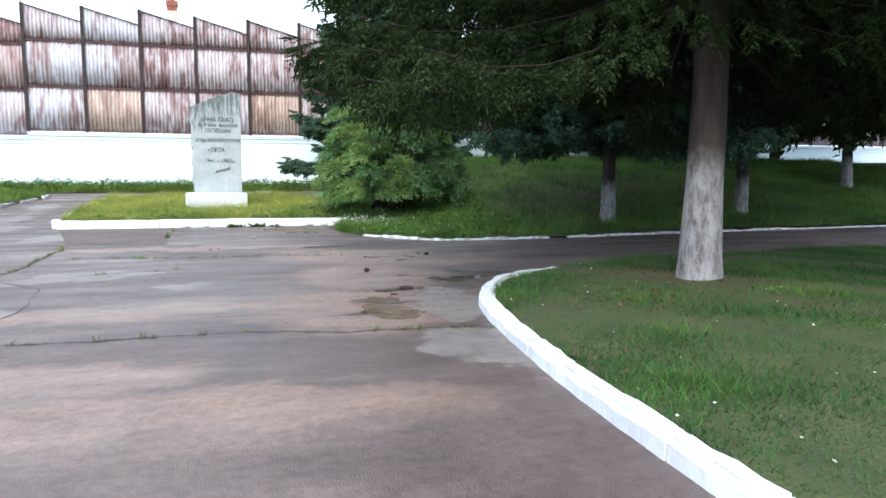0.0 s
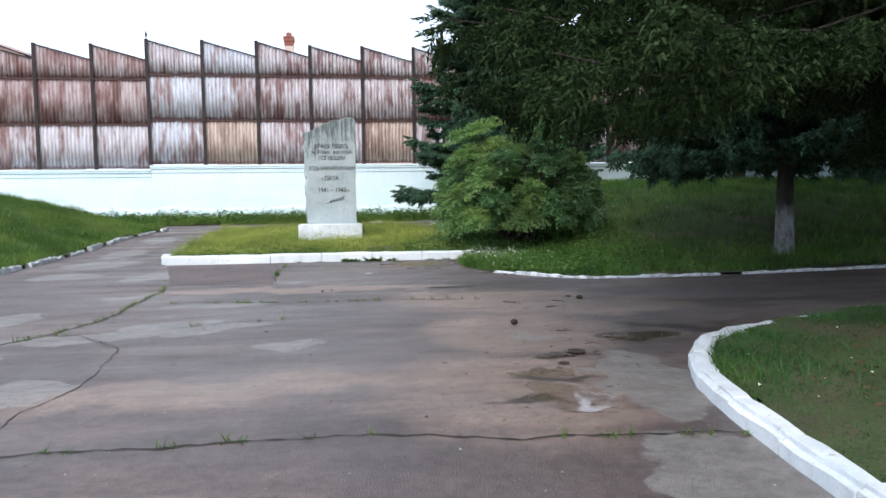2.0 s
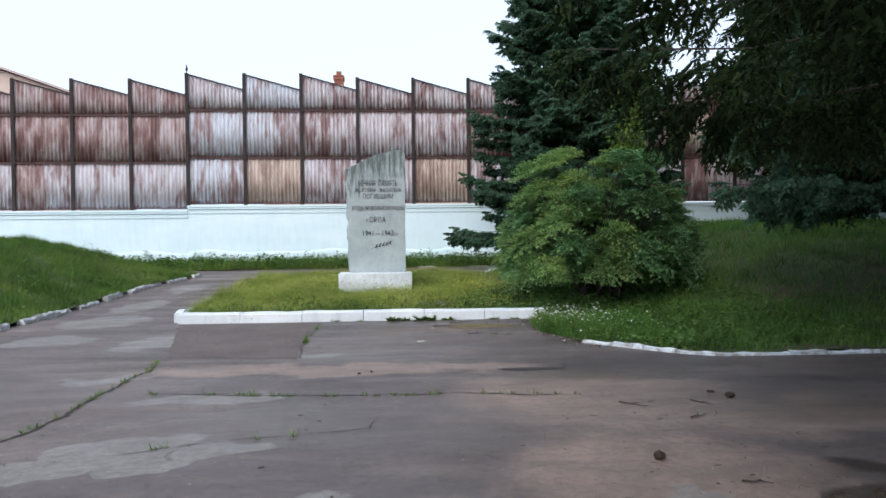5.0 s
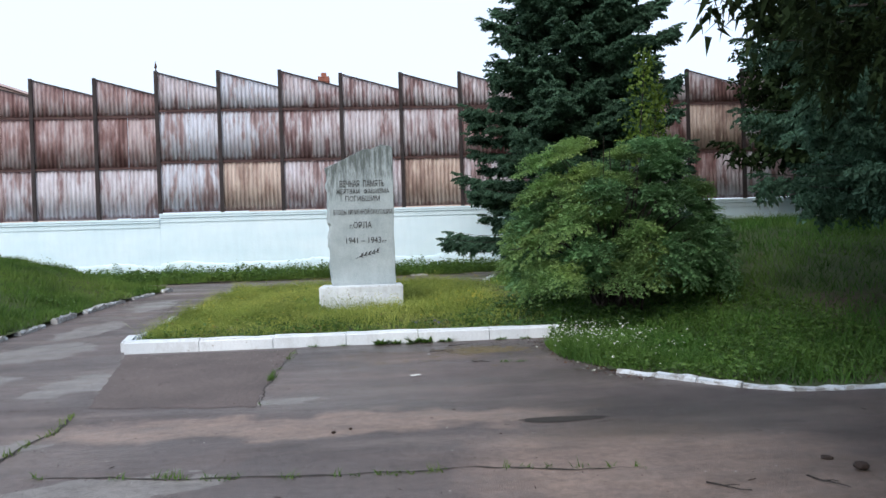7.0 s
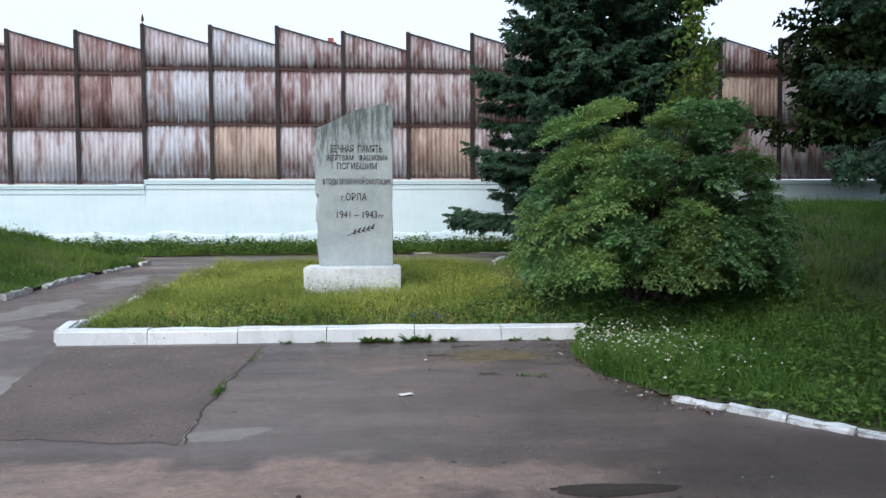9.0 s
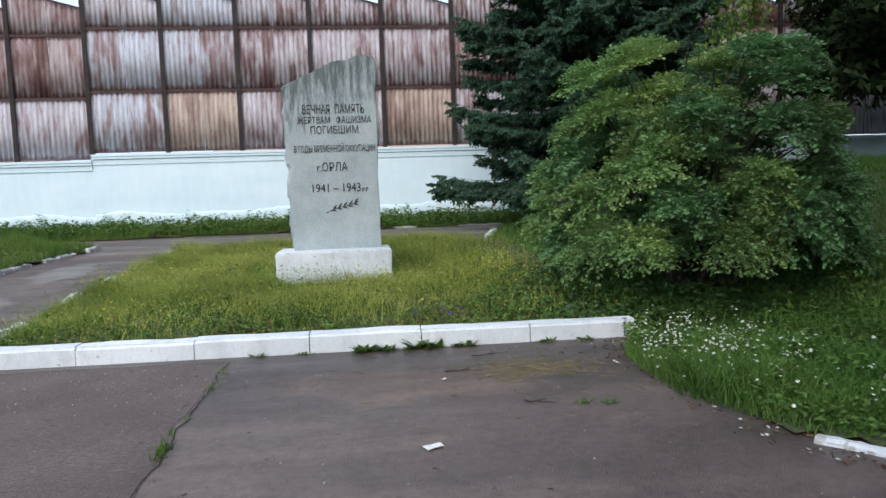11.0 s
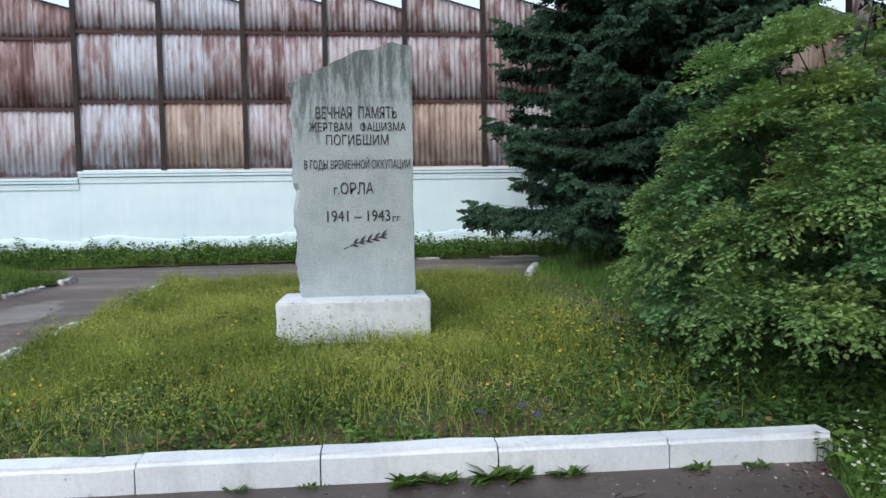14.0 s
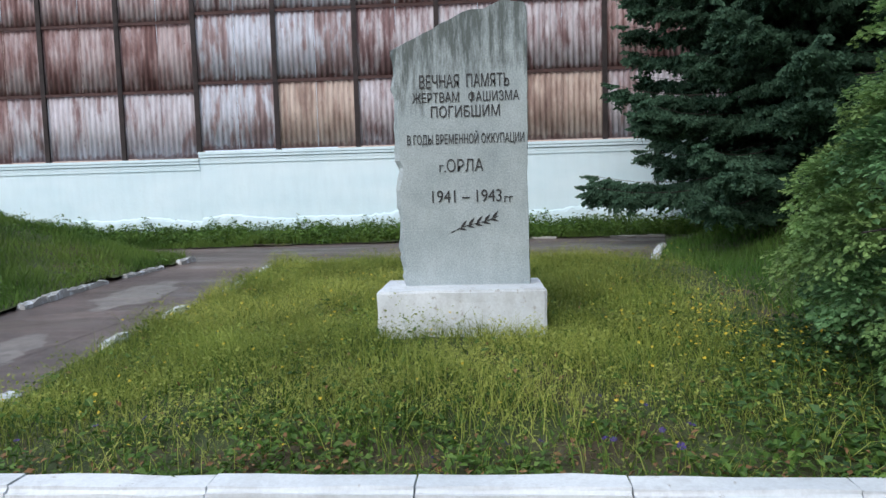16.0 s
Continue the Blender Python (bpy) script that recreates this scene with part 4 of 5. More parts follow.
def shrub():
    rng = np.random.default_rng(21)
    rnd = random.Random(21)
    bx, by = 11.27, -13.3
    bz = ground_at(bank_right, bx, by)
    t = empty("shrub", bx, by, bz)
    tagged(t, "broad leafy green shrub with a tall light shoot", "shrub")
    stems = bmesh.new()
    tips = []
    for k in range(46):
        a, e = rnd.uniform(0, 6.28), rnd.uniform(0.25, 1.45)
        d = Vector((math.cos(a) * math.cos(e) * 2.1, math.sin(a) * math.cos(e) * 1.75, 0.35 + math.sin(e) * 2.5))
        d *= rnd.uniform(0.8, 1.02)
        root = Vector((rnd.uniform(-.35, .35), rnd.uniform(-.3, .3), -0.1))
        path = [root.lerp(d, j / 5) + Vector((0, 0, 0.45 * math.sin(j / 5 * 3.14))) for j in range(6)]
        tube(stems, path, [0.022 * (1 - j / 6.5) for j in range(6)], 5)
        tips += [path[j] for j in (3, 4, 5)]
    # thin tall shoots with light leaves
    tips_up = []
    for sx, sy, hh in ((0.5, 0.3, 4.3), (0.75, 0.4, 3.75)):
        shoot = [Vector((sx + 0.05 * j * (1 if sx > 0 else -1), sy, 1.6 + (hh - 1.6) * j / 5)) for j in range(6)]
        tube(stems, shoot, [0.02 - 0.003 * j for j in range(6)], 5)
        tips_up += [(shoot[2].lerp(shoot[5], q / 16), 0.26 * (1 - q / 24)) for q in range(17)]
    tagged(part("branchwork", stems, bark, t), kind="stuff")
    # rounded boughs over a dome, each of arching twigs set with leaves, dark hollows between them
    lobed = [leaf_shape(random.Random(k)) for k in range(4)]
    boughs = []
    tries = 0
    while len(boughs) < 66 and tries < 6000:
        tries += 1
        a, e = rng.uniform(0, 2 * np.pi), np.arcsin(rng.uniform(-0.02, 1))
        c = np.array([1.5 * np.cos(e) ** 0.5 * np.cos(a), 1.38 * np.cos(e) ** 0.5 * np.sin(a), 0.62 + 1.78 * np.sin(e)])
        c *= 1 + 0.09 * np.sin(3 * a + 1) * np.cos(2 * e) + rng.uniform(-0.1, 0.06)
        if all(np.linalg.norm(c - q) > 0.43 for q in boughs):
            boughs.append(c)
    core = rng.normal(0, 1, (26, 3)) * np.array([0.55, 0.5, 0.4]) + np.array([0, 0, 1.15])
    sets = {False: ([], []), True: ([], [])}
    for c in boughs + list(core):
        out = (c - np.array([0, 0, 0.55])) * np.array([1, 1, 0.9])
        out /= np.linalg.norm(out) + 1e-9
        r = rng.uniform(0.32, 0.46)
        # boughs to the right and back mostly take the deeper green
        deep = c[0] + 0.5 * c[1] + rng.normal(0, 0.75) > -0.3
        m = 38
        d = rng.normal(0, 1, (m, 3))
        d /= np.linalg.norm(d, axis=1, keepdims=True)
        d = d + out * 0.9 + np.array([0, 0, 0.3])
        d /= np.linalg.norm(d, axis=1, keepdims=True)
        across = np.cross(d, [0.0, 0, 1.0])
        across /= np.linalg.norm(across, axis=1, keepdims=True) + 1e-6
        per = 40
        f = rng.uniform(0.25, 1.15, (m, per, 1))
        side = np.where(rng.random((m, per, 1)) < 0.5, -1.0, 1.0)
        pos = c + d[:, None, :] * f * r + np.array([0, 0, -0.16]) * (f * r) ** 2 / 0.2 + across[:, None, :] * side * rng.uniform(0.0, 0.07, (m, per, 1)) + rng.normal(0, 0.015, (m, per, 3))
        dirs = d[:, None, :] * 0.7 + across[:, None, :] * side * 0.8 + np.array([0, 0, -0.3]) * f + rng.normal(0, 0.25, (m, per, 3))
        sets[bool(deep)][0].append(pos.reshape(-1, 3))
        sets[bool(deep)][1].append(dirs.reshape(-1, 3))
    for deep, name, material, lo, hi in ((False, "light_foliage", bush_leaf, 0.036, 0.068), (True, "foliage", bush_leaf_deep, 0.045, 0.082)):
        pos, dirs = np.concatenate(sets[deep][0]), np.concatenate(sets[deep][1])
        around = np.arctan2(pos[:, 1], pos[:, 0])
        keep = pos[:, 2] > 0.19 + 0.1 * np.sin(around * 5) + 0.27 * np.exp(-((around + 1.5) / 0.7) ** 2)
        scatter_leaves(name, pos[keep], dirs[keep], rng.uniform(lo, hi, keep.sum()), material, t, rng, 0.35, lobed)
    up = np.concatenate([np.array(tuple(p)) + rng.normal(0, 1, (26, 3)) * np.array([w * 0.8, w * 0.8, 0.08]) for p, w in tips_up])
    scatter_leaves("shoot_foliage", up, rng.normal(0, 0.7, up.shape) + [0, 0, -0.3], rng.uniform(0.06, 0.11, len(up)), shoot_leaf, t, rng, 0.5)


shoot_leaf = leafy("young leaves", (0.09, 0.16, 0.025), (0.20, 0.30, 0.055), None, 0.5, 0.4, 2)
shrub()


# ---- grass ----
def spots(poly, n, rng, box_=None, weight=None):
    xs, ys = np.array([p[0] for p in poly]), np.array([p[1] for p in poly])
    x0, x1, y0, y1 = box_ or (xs.min(), xs.max(), ys.min(), ys.max())
    px, py = rng.uniform(x0, x1, n), rng.uniform(y0, y1, n)
    keep = inside(px, py, poly)
    if weight is not None:
        keep &= rng.random(n) < weight(px, py)
    return px[keep], py[keep]


def blades(name, poly, height_fn, n, lo, hi, width, material, seed, label, box_=None, weight=None, lean=0.35, simple=False):
    rng = np.random.default_rng(seed)
    px, py = spots(poly, n, rng, box_, weight)
    m = len(px)
    patch = 0.8 + 0.3 * np.sin(px * 1.9 + 1) * np.cos(py * 2.3) + 0.2 * np.sin(px * 5 + py * 4)
    h = rng.uniform(lo, hi, m) * np.clip(patch, 0.4, 1.3)
    a = rng.uniform(0, 2 * np.pi, m)
    lx, ly = rng.normal(0, lean, m) * h, rng.normal(0, lean, m) * h
    pz = height_fn(px, py) - 0.015
    w = width * rng.uniform(0.6, 1.3, m)
    base = np.stack([px, py, pz], -1)
    off = np.stack([np.cos(a) * w, np.sin(a) * w, 0 * w], -1)
    mid = base + np.stack([lx * 0.35, ly * 0.35, h * 0.6], -1)
    tip = base + np.stack([lx, ly, h * 0.96], -1)
    if simple:
        v = np.stack([base - off, base + off, tip], 1).reshape(-1, 3)
        f = np.arange(m * 3, dtype=np.int32).reshape(-1, 3)
    else:
        v = np.stack([base - off, base + off, mid + off * 0.7, mid - off * 0.7, tip], 1).reshape(-1, 3)
        i = np.arange(m, dtype=np.int32)[:, None] * 5
        f = np.concatenate([i + [0, 1, 2], i + [0, 2, 3], i + [3, 2, 4]])
    return tagged(mesh_np(name, v, f, material), label, "grass", kind="stuff")


def leaves_on(name, poly, height_fn, n, lo, hi, top, material, seed, label, weight=None, box_=None, category="weeds"):
    """Small leaves of low weeds, spread through a layer above the ground."""
    rng = np.random.default_rng(seed)
    px, py = spots(poly, n, rng, box_, weight)
    pz = height_fn(px, py) + rng.uniform(0.0, 1.0, len(px)) * top * np.clip(0.6 + 0.35 * np.sin(px * 3.1) * np.cos(py * 2.7) + 0.35 * np.sin(px * 11 + 2) * np.sin(py * 9.3), 0.1, 1.4)
    dirs = rng.normal(0, 1, (len(px), 3)) * np.array([1, 1, 0.35])
    ob = scatter_leaves(name, np.stack([px, py, pz], -1), dirs, rng.uniform(lo, hi, len(px)), material, None, rng, 0.35)
    return tagged(ob, label, category, kind="stuff")


def blossoms(name, poly, height_fn, n, size, lo, hi, material, seed, label, weight=None):
    """Small flower heads of five petals on the tips of stalks."""
    rng = np.random.default_rng(seed)
    px, py = spots(poly, n, rng, None, weight)
    k = 5
    ang = np.arange(k) * 2 * np.pi / k
    tri = np.concatenate([np.array([(0, 0, 0), (math.cos(t - .45), math.sin(t - .45), .3), (math.cos(t + .45), math.sin(t + .45), .3)]) for t in ang]).astype(np.float32)
    pos = np.stack([px, py, height_fn(px, py) + rng.uniform(lo, hi, len(px))], -1)
    ups = np.tile([0.0, -0.3, 1.0], (len(px), 1)) + rng.normal(0, 0.3, (len(px), 3))
    dirs = np.cross(ups, rng.normal(0, 1, ups.shape))
    v, f = place_shapes([tri], pos, dirs, ups, size * rng.uniform(0.6, 1.3, len(px)), rng)
    return tagged(mesh_np(name, v, f, material), label, "flowers", kind="stuff")


BED = [(3.55, -5.6), (3.5, -9.5), (3.6, -12.2), (4.0, -14.55), (9.9, -14.64), (10.2, -12), (10.3, -5.7)]


def front_strip(x, y):
    return (0.2 + 0.8 * smooth(-12.6, -14.2, y)) * (1 - 0.6 * smooth(9.2, 9.9, x)) * np.clip(0.5 + 0.8 * np.sin(x * 5.3) * np.sin(y * 6.1 + x) + 0.4 * np.sin(x * 2.1 + 1), 0.06, 1)


def back_part(x, y):
    return (0.12 + 0.88 * smooth(-14.4, -12.9, y)) * (1 - 0.9 * smooth(8.6, 10.0, x))


blades("meadow_grass", BED, bank_right, 56000, 0.10, 0.31, 0.0032, grass_yellow, 31, "yellow-green meadow grass in the monument bed", None, back_part, 0.6)
blades("meadow_stalks", BED, bank_right, 6000, 0.26, 0.46, 0.0022, grass_yellow, 48, "tall thin stalks standing out of the bed", None, back_part, 0.35)
blades("bed_grass", BED, bank_right, 30000, 0.08, 0.22, 0.005, grass_dark, 32, "low green grass in the monument bed", None, lambda x, y: (1 - 0.8 * smooth(8.8, 9.6, x)) * (0.35 + 0.65 * smooth(-14.4, -13.2, y)), 0.6)
leaves_on("bed_weeds", BED, bank_right, 66000, 0.03, 0.08, 0.17, weed_leaf, 37, "low leafy weeds in the monument bed", front_strip)
# dark nettles under the shrub; their green also carries its deep shade
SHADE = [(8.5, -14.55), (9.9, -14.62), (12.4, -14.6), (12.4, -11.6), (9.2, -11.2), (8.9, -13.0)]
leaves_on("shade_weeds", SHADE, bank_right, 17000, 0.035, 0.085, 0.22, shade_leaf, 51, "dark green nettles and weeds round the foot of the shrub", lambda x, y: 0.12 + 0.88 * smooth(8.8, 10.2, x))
leaves_on("lime_weeds", BED, bank_right, 80000, 0.013, 0.036, 0.34, grass_yellow, 38, "small yellow-green weed leaves", back_part)
leaves_on("dry_leaves", BED, bank_right, 13000, 0.025, 0.06, 0.17, dead_leaf, 39, "dry brown leaves among the weeds", lambda x, y: smooth(-13.9, -14.5, y) * 0.9 + 0.05, category="dead leaves")
blossoms("yellow_flowers", BED, bank_right, 5200, 0.011, 0.16, 0.32, yellow_petal, 40, "small yellow flowers in the bed", lambda x, y: 0.07 + 0.93 * np.exp(-((x - 9.1) / 0.6) ** 2 - ((y + 12.4) / 0.8) ** 2))
blossoms("violet_flowers", BED, bank_right, 420, 0.022, 0.12, 0.2, violet_petal, 41, "dark violet pansies in the bed", lambda x, y: smooth(-13.3, -14.0, y) * 0.5)
leaves_on("kerb_overhang", [(3.95, -14.62), (3.95, -14.48), (9.9, -14.56), (9.9, -14.7)], lambda x, y: bank_right(x, y) + 0.06, 3600, 0.02, 0.05, 0.09, weed_leaf, 46, "weeds hanging over the top of the kerb", lambda x, y: np.clip(0.35 + 0.65 * np.sin(x * 3.7) * np.sin(x * 9.1 + 1), 0.08, 1))
RIGHT = [(9.9, -14.6), (9.62, -15.6), (9.64, -16.5), (9.82, -17.36), (10.2, -17.85), (10.5, -18.2), (10.84, -18.56), (11.16, -18.71), (12.9, -18.74), (14.7, -18.55), (16.5, -18.3), (30, -17.9), (30, -0.1), (17, -0.1), (15, -2), (11, -3.4), (10.3, -5.6), (10.2, -12)]


def under_trees(x, y):
    """Thin grass on the bare needle floor under the bank's spruces."""
    return 1 - 0.85 * np.exp(-((x - 11.3) / 1.1) ** 2 - ((y + 13.4) / 1.0) ** 2) - 0.8 * np.exp(-((x - 15.6) / 2.2) ** 2 - ((y + 15.2) / 2.0) ** 2) - 0.5 * np.exp(-((x - 19.5) / 2.5) ** 2 - ((y + 14.5) / 2.5) ** 2)


blades("bank_grass", RIGHT, bank_right, 160000, 0.10, 0.28, 0.009, grass_bank, 33, "green grass on the shaded bank", None, under_trees, 0.45, True)
leaves_on("bank_weeds", RIGHT, bank_right, 30000, 0.03, 0.075, 0.18, weed_leaf, 42, "low nettles and weeds under the shrub", under_trees, (9.5, 13.5, -18.5, -11.5))
FLOWERS = [(10.0, -14.75), (9.55, -15.6), (9.5, -16.7), (9.9, -17.6), (10.9, -17.9), (11.3, -16.2), (10.9, -15.0)]
blades("flower_grass", FLOWERS, bank_right, 12000, 0.07, 0.24, 0.005, grass_bank, 43, "tall grass among white flowers", None, None, 0.5)
blossoms("white_flowers", FLOWERS, bank_right, 4600, 0.011, 0.04, 0.25, white_petal, 44, "small white flowers at the end of the kerb", lambda x, y: (0.04 + 0.96 * np.exp(-((x - 10.1) / 0.5) ** 2 - ((y + 15.7) / 0.95) ** 2)) * np.clip(0.5 + 0.8 * np.sin(x * 9 + 1) * np.cos(y * 8), 0.1, 1))
EDGE = [(9.2, -14.95), (9.95, -14.8), (9.62, -15.6), (9.64, -16.5), (9.82, -17.4), (10.2, -17.95), (9.9, -18.1), (9.45, -17.4), (9.3, -16.0)]
blossoms("fallen_petals", EDGE, level, 110, 0.011, 0.004, 0.012, white_petal, 49, "white petals fallen on the asphalt edge", lambda x, y: np.clip((x - 9.2) * 1.6, 0.1, 1))
leaves_on("edge_litter", EDGE, level, 900, 0.02, 0.05, 0.015, needle_litter, 50, "brown dead leaves along the asphalt edge", lambda x, y: np.clip((x - 9.35) * 2.4, 0.03, 1), category="dead leaves")
blades("left_grass", BANK_LEFT, bank_left, 140000, 0.10, 0.26, 0.0095, grass_dark, 34, "green grass on the bank beside the path", (-8, 2, -20, 0), None, 0.45, True)
leaves_on("bank_tufts", BANK_LEFT, bank_left, 60000, 0.03, 0.08, 0.3, weed_leaf, 47, "leafy tufts among the bank grass", lambda x, y: np.clip(np.sin(x * 2.3 + y) * np.sin(y * 1.7 + 1) - 0.2, 0, 1), (-8, 2, -20, 0))
WALL_STRIP = [(-14, -2.0), (3, -2.0), (9, -1.75), (15, -1.75), (16.5, 0), (-14, 0)]
blades("strip_grass", WALL_STRIP, bank_left, 30000, 0.14, 0.34, 0.010, grass_dark, 45, "grass strip along the wall foot", None, None, 0.4, True)
leaves_on("wall_weeds", WALL_STRIP, bank_left, 40000, 0.05, 0.12, 0.42, weed_leaf, 35, "dark weeds growing along the wall foot")
blades("lawn_grass", LAWN_NEAR, lawn_near, 180000, 0.02, 0.095, 0.0055, grass_lawn, 36, "short patchy lawn grass", (9.3, 17, -31, -22.6), lambda x, y: np.clip(0.7 + 0.45 * np.sin(x * 1.3) * np.cos(y * 1.1 + 0.5) + 0.3 * np.sin(x * 4 + y * 3) * np.sin(y * 2.2) - 0.7 * np.exp(-((x - 11.9) / 0.7) ** 2 - ((y + 25.0) / 0.9) ** 2), 0.1, 1), 0.6, True)

leaves_on("needle_litter", LAWN_NEAR, lawn_near, 9000, 0.02, 0.06, 0.03, needle_litter, 52, "brown fallen needles under the spruce", lambda x, y: 0.9 * np.exp(-((x - 12.1) / 0.9) ** 2 - ((y + 24.9) / 0.7) ** 2) + 0.5 * np.exp(-((x - 10.9) / 0.7) ** 2 - ((y + 25.3) / 0.4) ** 2) + 0.35 * np.clip(np.sin(x * 1.9 + 2) * np.sin(y * 2.3 + 1) - 0.45, 0, 1), (9.4, 16, -29.5, -22.8), "dead needles")
blades("lawn_tufts", LAWN_NEAR, lawn_near, 30000, 0.05, 0.13, 0.005, grass_bank, 53, "longer lighter tufts in the lawn", (9.45, 14, -29.5, -22.9), lambda x, y: np.clip(np.sin(x * 2.7 + y) * np.sin(y * 3.1 - x) - 0.15, 0, 1), 0.7, True)
blossoms("lawn_flowers", LAWN_NEAR, lawn_near, 4000, 0.009, 0.04, 0.08, white_petal, 54, "few small white flowers in the lawn", lambda x, y: (x < 13) * (y > -29) * 0.5)


# ---- asphalt details ----
def strip(points, w0, w1, rnd, z=0.004, step=0.06):
    """A ragged thin ribbon along a polyline, lying on the asphalt."""
    v, f = [], []
    pts = [Vector(p) for p in points]
    line = []
    for a, b in zip(pts, pts[1:]):
        k = max(1, int((b - a).length / step))
        line += [a.lerp(b, i / k) for i in range(k)]
    line.append(pts[-1])
    drift = 0.0
    for i, p in enumerate(line):
        d = (line[min(i + 1, len(line) - 1)] - line[max(i - 1, 0)]).normalized()
        nn = Vector((-d.y, d.x))
        drift = drift * 0.8 + rnd.uniform(-1, 1) * 0.018
        w = rnd.uniform(w0, w1) * min(1, 0.25 + i / 4, 0.25 + (len(line) - 1 - i) / 4)
        for s in (-1, 1):
            q = p + nn * (drift + s * w)
            v.append((q.x, q.y, float(level(q.x, q.y)) + z))
        if i:
            f.append((2 * i - 2, 2 * i, 2 * i + 1, 2 * i - 1))
    return v, f, line


def crack(points, w=0.01, tufts=0.0, seed=1):
    rnd = random.Random(seed)
    v, f, line = strip(points, w * 0.15, w * 0.8, rnd)
    ob = mesh_np("crack", v, [q[::-1] for q in f], crack_dirt)
    tagged(ob, "dirt-filled crack in the asphalt", "crack", group="cracks in the asphalt", kind="structure")
    if tufts:
        for p in line:
            if rnd.random() < tufts:
                TUFTS.append((p.x, p.y, rnd.uniform(0.5, 1.2)))


TUFTS = []
crack([(4.8, -18.3), (4.93, -18.97), (4.89, -19.43), (4.87, -20.1), (4.9, -20.8), (4.83, -21.4), (4.66, -22.0), (4.3, -22.7)], 0.032, 0.45, 1)
crack([(5.3, -20.12), (6.45, -20.33), (7.05, -20.39), (7.56, -20.43), (8.03, -20.41), (9.0, -20.55)], 0.018, 0.4, 2)
crack([(5.6, -21.95), (6.2, -21.72), (6.7, -21.62), (7.3, -21.48), (7.36, -21.1)], 0.008, 0.05, 3)
crack([(4.2, -25.5), (5.54, -25.4), (5.91, -25.37), (6.41, -25.38), (6.92, -25.36), (7.58, -25.35), (8.3, -25.55), (9.5, -25.7)], 0.02, 0.3, 4)
crack([(1.6, -17.6), (3.2, -17.95), (4.6, -18.15)], 0.008, 0.03, 5)
crack([(4.66, -22.08), (4.95, -22.1), (5.49, -22.78), (5.54, -23.16), (5.64, -23.89), (5.5, -24.6), (5.55, -25.4)], 0.009, 0.06, 6)
crack([(6.28, -14.95), (6.3, -16.0), (6.27, -16.8), (6.4, -18.45)], 0.012, 0.12, 7)
crack([(2.1, -15.4), (2.9, -13.6), (2.7, -11.9), (3.0, -9.8), (2.6, -7.4)], 0.008, 0.03, 8)
crack([(1.5, -10.2), (2.4, -9.6), (3.3, -9.2)], 0.007, 0.0, 9)
crack([(1.3, -8.0), (2.3, -7.6), (3.3, -7.7)], 0.007, 0.0, 10)
crack([(4.3, -22.0), (4.7, -22.35), (5.1, -22.3), (5.45, -22.8)], 0.006, 0.0, 11)


def dark_patch():
    rnd = random.Random(3)
    corners = [(4.02, -14.88), (4.52, -16.9), (4.83, -18.15), (6.36, -18.42), (6.24, -16.8), (6.28, -14.95)]
    ring = []
    for a, b in zip(corners, corners[1:] + corners[:1]):
        for i in range(14):
            f = i / 14
            ring.append((a[0] + (b[0] - a[0]) * f + rnd.uniform(-.025, .025), a[1] + (b[1] - a[1]) * f + rnd.uniform(-.025, .025)))
    bm = bmesh.new()
    face = bm.faces.new([bm.verts.new((x, y, 0.003)) for x, y in ring])
    if face.normal.z < 0:
        face.normal_flip()
    bmesh.ops.triangulate(bm, faces=[face])
    for q in bm.faces:
        if q.normal.z < 0:
            q.normal_flip()
    ob = part("asphalt_patch", bm, dark_asphalt)
    tagged(ob, "rough dark repair patch in the asphalt", "patch", kind="structure")


dark_patch()


def damp_spot(x, y, rx, ry, seed):
    rnd = random.Random(seed)
    bm = bmesh.new()
    n = 40
    ring = []
    for k in range(n):
        a = 2 * math.pi * k / n
        q = 1 + 0.10 * math.sin(3 * a + seed) + rnd.uniform(-0.07, 0.07)
        px, py = x + rx * q * math.cos(a), y + ry * q * math.sin(a)
        ring.append(bm.verts.new((px, py, float(level(px, py)) + 0.004)))
    bm.faces.new(ring)
    tagged(part("damp_spot", bm, damp), "dark damp hollow in the asphalt", "damp patch", kind="structure")


damp_spot(8.83, -19.36, 0.33, 0.085, 1)


def tuft_field():
    rng = np.random.default_rng(9)
    V, F = [], []
    for x, y, s in TUFTS:
        for _ in range(9):
            a, h = rng.uniform(0, 6.28), rng.uniform(0.02, 0.07) * s
            bx, by = x + rng.normal(0, 0.018), y + rng.normal(0, 0.018)
            dx, dy = math.cos(a) * 0.004, math.sin(a) * 0.004
            k = len(V)
            V += [(bx - dx, by - dy, 0), (bx + dx, by + dy, 0), (bx + rng.normal(0, 0.03), by + rng.normal(0, 0.03), h)]
            F.append((k, k + 1, k + 2))
    tagged(mesh_np("crack_grass", V, F, grass_dark), "short grass sprouting from asphalt cracks", "grass", kind="stuff")


for k in range(7):
    TUFTS.append((6.29 + 0.03 * math.sin(k * 2.1), -17.0 - 0.035 * k, 1.5))
tuft_field()


# ---- small things on the asphalt ----
def lump(name, x, y, r, material, label, category, seed, flat=0.75):
    bm = bmesh.new()
    bmesh.ops.create_icosphere(bm, subdivisions=3, radius=r)
    for v in bm.verts:
        v.co *= 1 + 0.22 * noise.noise(v.co / r * 1.7 + Vector((seed, 0, 0))) + 0.12 * noise.noise(v.co / r * 5 + Vector((seed, 3, 0)))
        v.co.z *= flat
    low = min(v.co.z for v in bm.verts)
    for v in bm.verts:
        v.co.z -= low
    for q in bm.faces:
        q.smooth = True
    ob = part(name, bm, material)
    ob.location = (x, y, float(level(x, y)))
    return tagged(ob, label, category)


